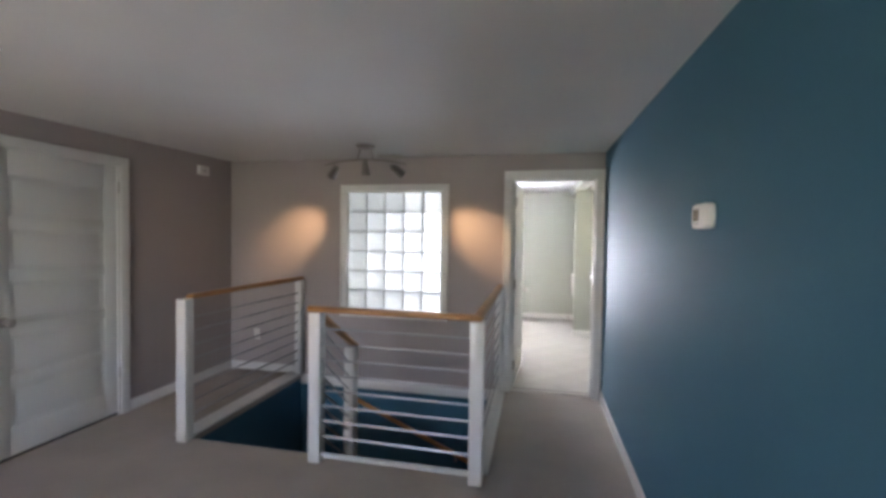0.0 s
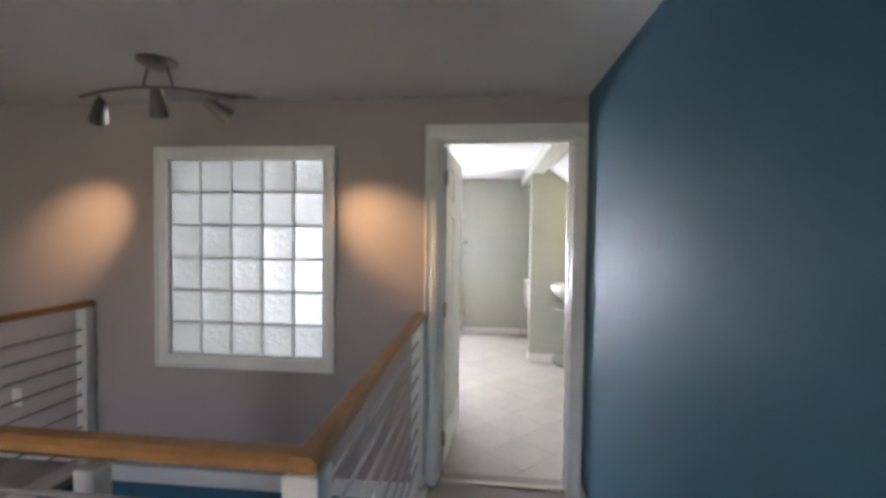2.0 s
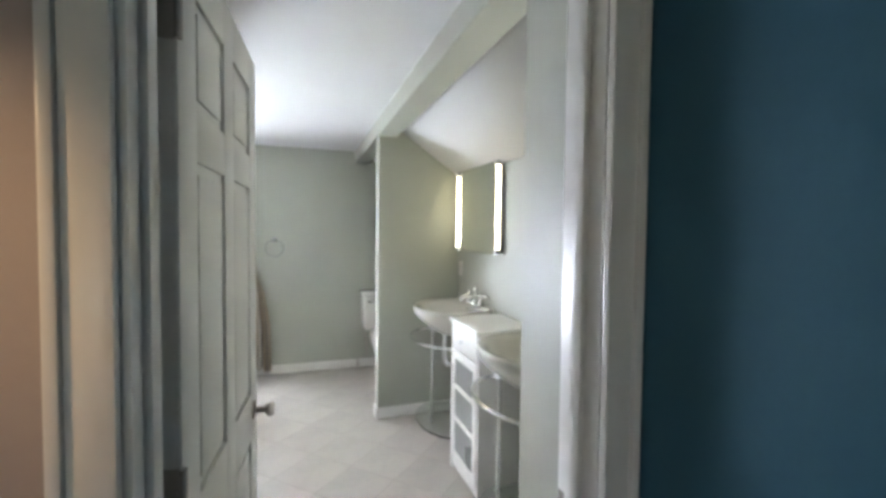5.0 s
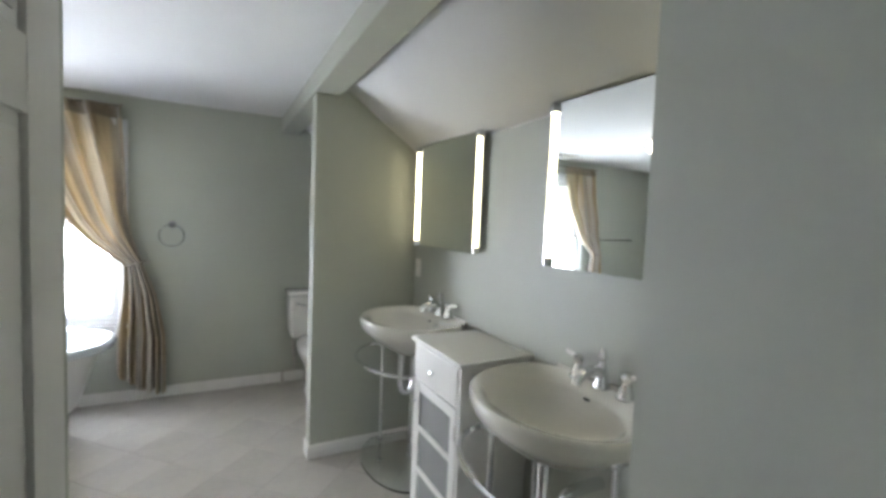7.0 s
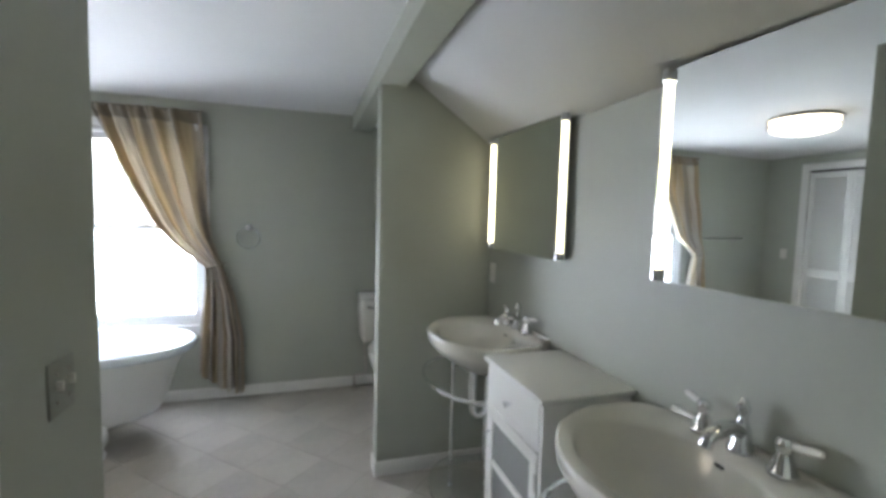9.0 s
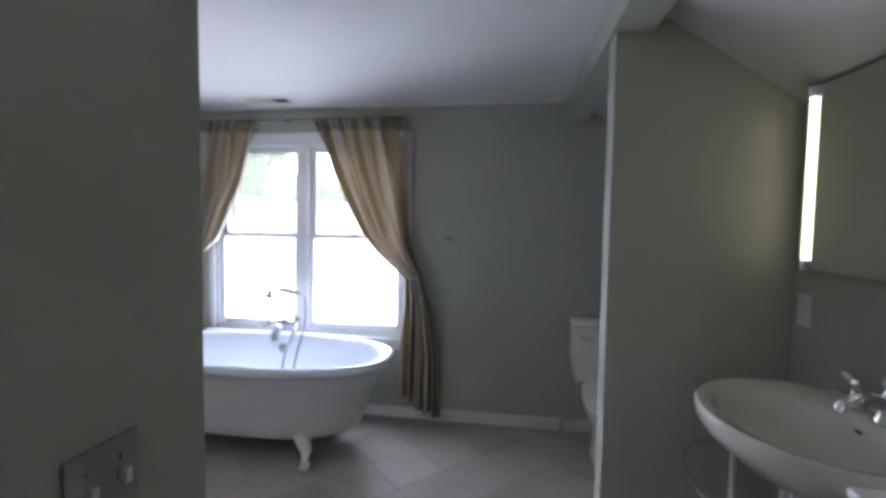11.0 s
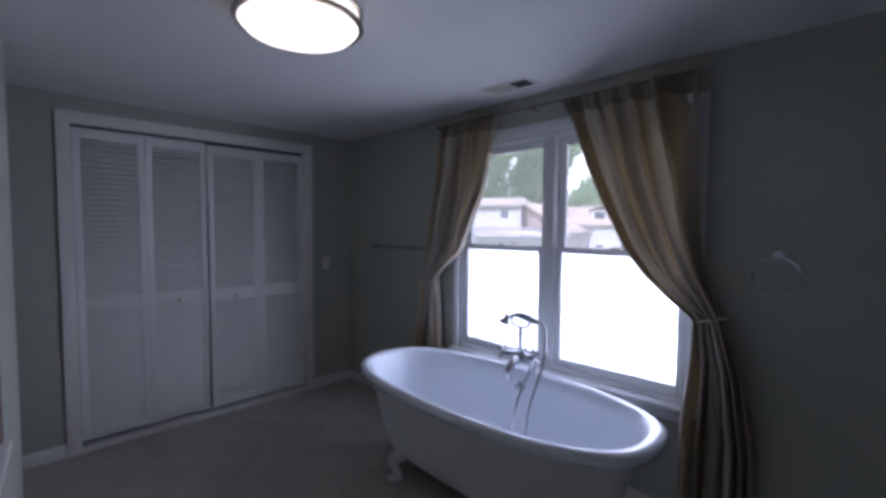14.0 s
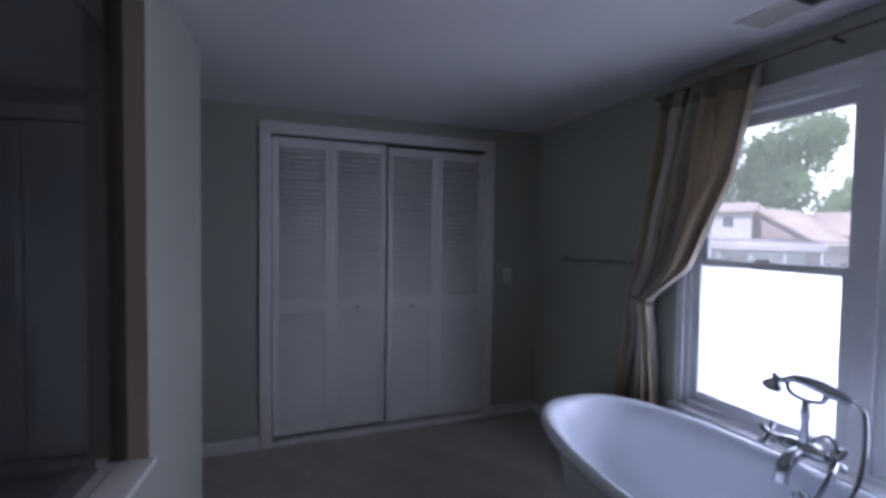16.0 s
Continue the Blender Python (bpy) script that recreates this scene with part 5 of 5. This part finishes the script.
# ---- outside ----
GRASS = surface("mown_grass", (0.22, 0.26, 0.16), 0.95, 0.25, 0.4, 8, bump=0.5)
ROOF_A = surface("weathered_tan_shingle", (0.60, 0.53, 0.46), 0.9, 0.15, 0.6, 9)
ROOF_C = surface("sunlit_tan_shingle", (0.66, 0.56, 0.46), 0.9, 0.18, 0.8, 10)
ROOF_B = surface("grey_shingle", (0.58, 0.55, 0.53), 0.9, 0.18, 0.6, 9)
SIDING = surface("pale_siding", (0.80, 0.79, 0.77), 0.7, 0.08, 0.5, 6)
BRICK_FAR = surface("distant_red_brick", (0.55, 0.45, 0.38), 0.9, 0.15, 0.7, 12)
DECK = surface("orange_stained_deck", (0.55, 0.29, 0.17), 0.8, 0.15, 1, 14)
FAR_GLASS = surface("distant_window_glass", (0.10, 0.12, 0.14), 0.15, 0.1)
BARK = surface("bark", (0.13, 0.10, 0.075), 0.95, 0.25, 2, 20, bump=0.6, bump_scale=20)
LEAF = surface("summer_leaves", (0.26, 0.36, 0.20), 0.7, 0.30, 0.5, 4)
milky(LEAF, (0.46, 0.60, 0.32), 0.5)
G = -3.1
structure("ground", slab("z", G - 0.2, G, -2500, 2500, -2500, 2500), GRASS, "mown grass and yards reaching to the horizon", "ground")

HAZE = glowing("bright_hazy_sky", (0.93, 0.96, 1.0), 2.4)
structure("backdrop", slab("y", 120, 120.3, -230, 170, G, 110), HAZE, "bright hazy sky beyond the trees", "sky")


def house(label, at, turn, w, d, h, rise, wall, roof, extra):
    """A gabled house: ridge along x, front to -y; extra adds a porch roof or a dormer."""
    o = thing("house", label, "house", at, turn)
    part("wall", boxes((-w / 2, w / 2, -d / 2, d / 2, 0, h)), wall, o, smooth=None)
    e = 0.5
    prof = [(-d / 2 - e, h - 0.15), (0, h + rise), (d / 2 + e, h - 0.15), (d / 2 + e, h - 0.35), (0, h + rise - 0.22), (-d / 2 - e, h - 0.35)]
    part("roof", loft(bmesh.new(), [[(x, y, z) for y, z in prof] for x in (-w / 2 - e, w / 2 + e)]), roof, o, smooth=None)
    for x in (-w / 2, w / 2 - 0.1):
        part("gable", loft(bmesh.new(), [[(q, -d / 2, h), (q, d / 2, h), (q, 0, h + rise - 0.25)] for q in (x, x + 0.1)]), wall, o, smooth=None)
    n = max(2, int(w / 3))
    for i in range(n):
        x = -w / 2 + w * (i + 0.5) / n
        for z in ([1.0] if h < 6 else [1.1, 5.7]):
            win = part("window", boxes((x - 0.55, x + 0.55, -d / 2 - 0.05, -d / 2 + 0.02, z, z + 1.3)), VINYL, o, smooth=None)
            part("pane", boxes((x - 0.46, x - 0.03, -d / 2 - 0.06, -d / 2 - 0.04, z + 0.1, z + 1.2), (x + 0.03, x + 0.46, -d / 2 - 0.06, -d / 2 - 0.04, z + 0.1, z + 1.2)), FAR_GLASS, win, smooth=None)
    if extra == "porch":
        prof = [(-d / 2 - 2.6, 2.5), (-d / 2, 3.4), (-d / 2, 3.2), (-d / 2 - 2.6, 2.35)]
        part("porch_roof", loft(bmesh.new(), [[(x, y, z) for y, z in prof] for x in (-w / 2, w / 2)]), roof, o, smooth=None)
        for i in range(4):
            x = -w / 2 + 0.2 + (w - 0.4) * i / 3
            part("porch_post", boxes((x - 0.08, x + 0.08, -d / 2 - 2.4, -d / 2 - 2.24, 0, 2.45)), VINYL, o, smooth=None)
    if extra == "long porch":
        prof = [(-d / 2 - 2.4, 3.5), (-d / 2, 4.6), (-d / 2, 4.4), (-d / 2 - 2.4, 3.3)]
        part("porch_roof", loft(bmesh.new(), [[(x, y, z) for y, z in prof] for x in (-w / 2, w / 2 + 6.2)]), ROOF_B, o, smooth=None)
        part("porch_wall", boxes((w / 2, w / 2 + 4.6, -d / 2 - 0.3, -d / 2, 0, 4.2)), SIDING, o, smooth=None)
        part("porch_door", boxes((w / 2 - 1.2, w / 2 - 0.3, -d / 2 - 0.34, -d / 2 + 0.05, 0.3, 2.7)), BRICK_FAR, o, smooth=None)
        for i in range(6):
            x = -w / 2 + 0.2 + (w + 5.6) * i / 5
            part("porch_post", boxes((x - 0.09, x + 0.09, -d / 2 - 2.2, -d / 2 - 2.02, 0, 3.5)), VINYL, o, smooth=None)
    if extra == "dormer":
        part("dormer", boxes((-1.2, 1.2, -d / 4 - 1.2, 0, h + 0.3, h + rise * 0.75)), SIDING, o, smooth=None)
        part("dormer_roof", loft(bmesh.new(), [[(-1.5, y, h + rise * 0.75), (0, y, h + rise * 0.75 + 0.7), (1.5, y, h + rise * 0.75), (0, y, h + rise * 0.75 + 0.5)] for y in (-d / 4 - 1.5, 0.2)]), roof, o, smooth=None)
        part("dormer_window", boxes((-0.7, 0.7, -d / 4 - 1.25, -d / 4 - 1.18, h + 0.6, h + rise * 0.65)), FAR_GLASS, o, smooth=None)
    return o


# the nearest houses are seen along a line 31.8 degrees left of the window wall's normal
def yonder(right, away):
    """A spot among the far houses: metres to the right and beyond a point 60 m out."""
    return (-31.4 + 0.85 * right - 0.527 * away, 58.7 + 0.527 * right + 0.85 * away, G)


house("pale two-storey house with a low pinkish roof and a long porch", yonder(-7.3, 1.5), 31.8, 8.6, 7, 7.7, 1.0, SIDING, ROOF_A, "long porch")
house("brick house with a broad sunlit tan roof", yonder(-0.9, 4.1), 96.8, 9, 12.4, 4.15, 3.85, BRICK_FAR, ROOF_C, "")
house("pale house with a small dormer in its tan roof", yonder(8.0, 9.0), 28, 10, 9, 5.2, 2.6, SIDING, ROOF_C, "dormer")
house("grey-roofed house at the far side of the yards", yonder(-22, 2.0), 50, 12, 9, 5.2, 2.6, SIDING, ROOF_B, "")
house("brick bungalow beyond the yards", yonder(22, 4.0), 12, 10, 9, 4.0, 2.6, BRICK_FAR, ROOF_A, "porch")
house("pale house with a grey roof past the others", yonder(37, 4.0), 5, 10, 9, 4.4, 2.6, SIDING, ROOF_B, "")
deck = thing("deck", "orange-stained wooden deck with a railing", "deck", (-21.3, 47.3, G), 28)
part("platform", boxes((-2.5, 2.5, -1.5, 1.5, 1.4, 1.55)), DECK, deck, smooth=None)
for i in range(6):
    x = -2.4 + 0.96 * i
    part("post", boxes((x - 0.06, x + 0.06, -1.5, -1.38, 0, 2.5)), DECK, deck, smooth=None)
for z in (1.85, 2.15, 2.45):
    part("rail", boxes((-2.5, 2.5, -1.49, -1.41, z, z + 0.1)), DECK, deck, smooth=None)


WIRE = surface("dark_cable_sheath", (0.05, 0.05, 0.05), 0.6, 0.1)
for k, z in enumerate((4.35, 4.75, 5.25)):
    a, b = Vector(yonder(-34, -14 - k)), Vector(yonder(46, -14 - k))
    line = [a.lerp(b, t) + Vector((0, 0, z - 0.9 * (1 - (2 * t - 1) ** 2))) for t in np.linspace(0, 1, 17)]
    single("power_cable", tube(bmesh.new(), line, 0.022, 6), WIRE, "thin dark power cable sagging across the yards", "cable", group="power cables")


def tree(label, at, height, spread, seed):
    rng = random.Random(seed)
    o = thing("tree", label, "tree", at)
    t = tube(bmesh.new(), [(0, 0, 0), (0.1, 0, height * 0.2), (0.0, 0.1, height * 0.45), (0.1, 0, height * 0.75)], [0.35, 0.28, 0.2, 0.08], 10)
    lobes = []
    for k in range(9):
        a, hgt = rng.uniform(0, 6.28), rng.uniform(0.35, 0.9) * height
        r = spread * (0.75 if hgt < height * 0.65 else 0.45) * rng.uniform(0.6, 1.0)
        tip = Vector((math.cos(a) * r, math.sin(a) * r, hgt))
        tube(t, [(0, 0, hgt * 0.55), tip * 0.55 + Vector((0, 0, hgt * 0.28)), tip], [0.14, 0.09, 0.03], 7)
        lobes.append((tip, spread * rng.uniform(0.32, 0.5)))
    lobes.append((Vector((0, 0, height * 0.85)), spread * 0.5))
    part("trunk", t, BARK, o, "grey-brown trunk and limbs")
    verts, faces = [], []
    for _ in range(5200):
        c, r = rng.choice(lobes)
        d = Vector((rng.gauss(0, 1), rng.gauss(0, 1), rng.gauss(0, 0.8))).normalized() * r * rng.uniform(0.45, 1.1) ** 0.6
        p = c + d
        s = rng.uniform(0.22, 0.55)
        e = Euler((rng.uniform(0, 6.28), rng.uniform(0, 6.28), rng.uniform(0, 6.28))).to_matrix()
        i = len(verts)
        verts += [p + e @ Vector(q) * s for q in ((-1, 0, 0), (0, -0.55, 0.1), (1, 0, 0), (0, 0.55, 0.1))]
        faces.append((i, i + 1, i + 2, i + 3))
    me = bpy.data.meshes.new("crown")
    me.from_pydata(verts, [], faces)
    me.materials.append(LEAF)
    part("crown", me, None, o, "dense green summer leaves")
    return o


rng_t = random.Random(5)
for k in range(16):
    th_deg = -68 + 5.4 * k + rng_t.uniform(-1.5, 1.5)
    far = 84 + rng_t.uniform(-3, 12)
    tall = -44 < th_deg < -31
    x, y = far * math.sin(radians(th_deg)), 7.7 + far * math.cos(radians(th_deg))
    tree("tall hazy green tree behind the houses" if tall else "leafy tree behind the houses", (x, y, G), rng_t.uniform(20, 24) if tall else rng_t.uniform(12.5, 15.5), rng_t.uniform(6.8, 8.2), 20 + k)

# ---- tiled bathroom floor ----
floor = structure("floor_bathroom", slab("z", -0.12, -0.0018, BX0 - 0.12, BX1 + 0.12, BY0, BY1 + 0.1), GROUT, "beige stone-look floor tiles laid diagonally", "tile floor")
TS, J = 0.325, 0.003
tile_mesh = mesh_of("tile", box(bmesh.new(), -TS / 2 + J / 2, TS / 2 - J / 2, -TS / 2 + J / 2, TS / 2 - J / 2, -0.010, 0.0, 0.0015, 1), TILE, 40)
c45 = math.cos(math.pi / 4)
for i in range(-16, 17):
    for j in range(-16, 17):
        x = 0.249 + ((i + 0.5) * c45 - (j + 0.5) * c45) * TS
        y = 8.783 + ((i + 0.5) * c45 + (j + 0.5) * c45) * TS
        r = TS * c45
        if x + r < BX0 or x - r > BX1 or y + r < BY0 or y - r > BY1:
            continue
        if x - r > BX0 and x + r < BX1 and y - r > BY0 and y + r < BY1:
            t = part("tile", tile_mesh, None, floor)
            t.matrix_basis = pose(x, y, 0, 0, 0, 45)
            continue
        b = box(bmesh.new(), -TS / 2 + J / 2, TS / 2 - J / 2, -TS / 2 + J / 2, TS / 2 - J / 2, -0.010, 0.0, 0.0015, 1)
        bmesh.ops.transform(b, matrix=pose(x, y, 0, 0, 0, 45), verts=b.verts)
        for co, no in (((BX0, 0, 0), (-1, 0, 0)), ((BX1, 0, 0), (1, 0, 0)), ((0, BY0, 0), (0, -1, 0)), ((0, BY1, 0), (0, 1, 0))):
            bmesh.ops.bisect_plane(b, geom=list(b.verts) + list(b.edges) + list(b.faces), plane_co=co, plane_no=no, clear_outer=True)
        if b.faces:
            part("tile", b, TILE, floor, smooth=None)
        else:
            b.free()
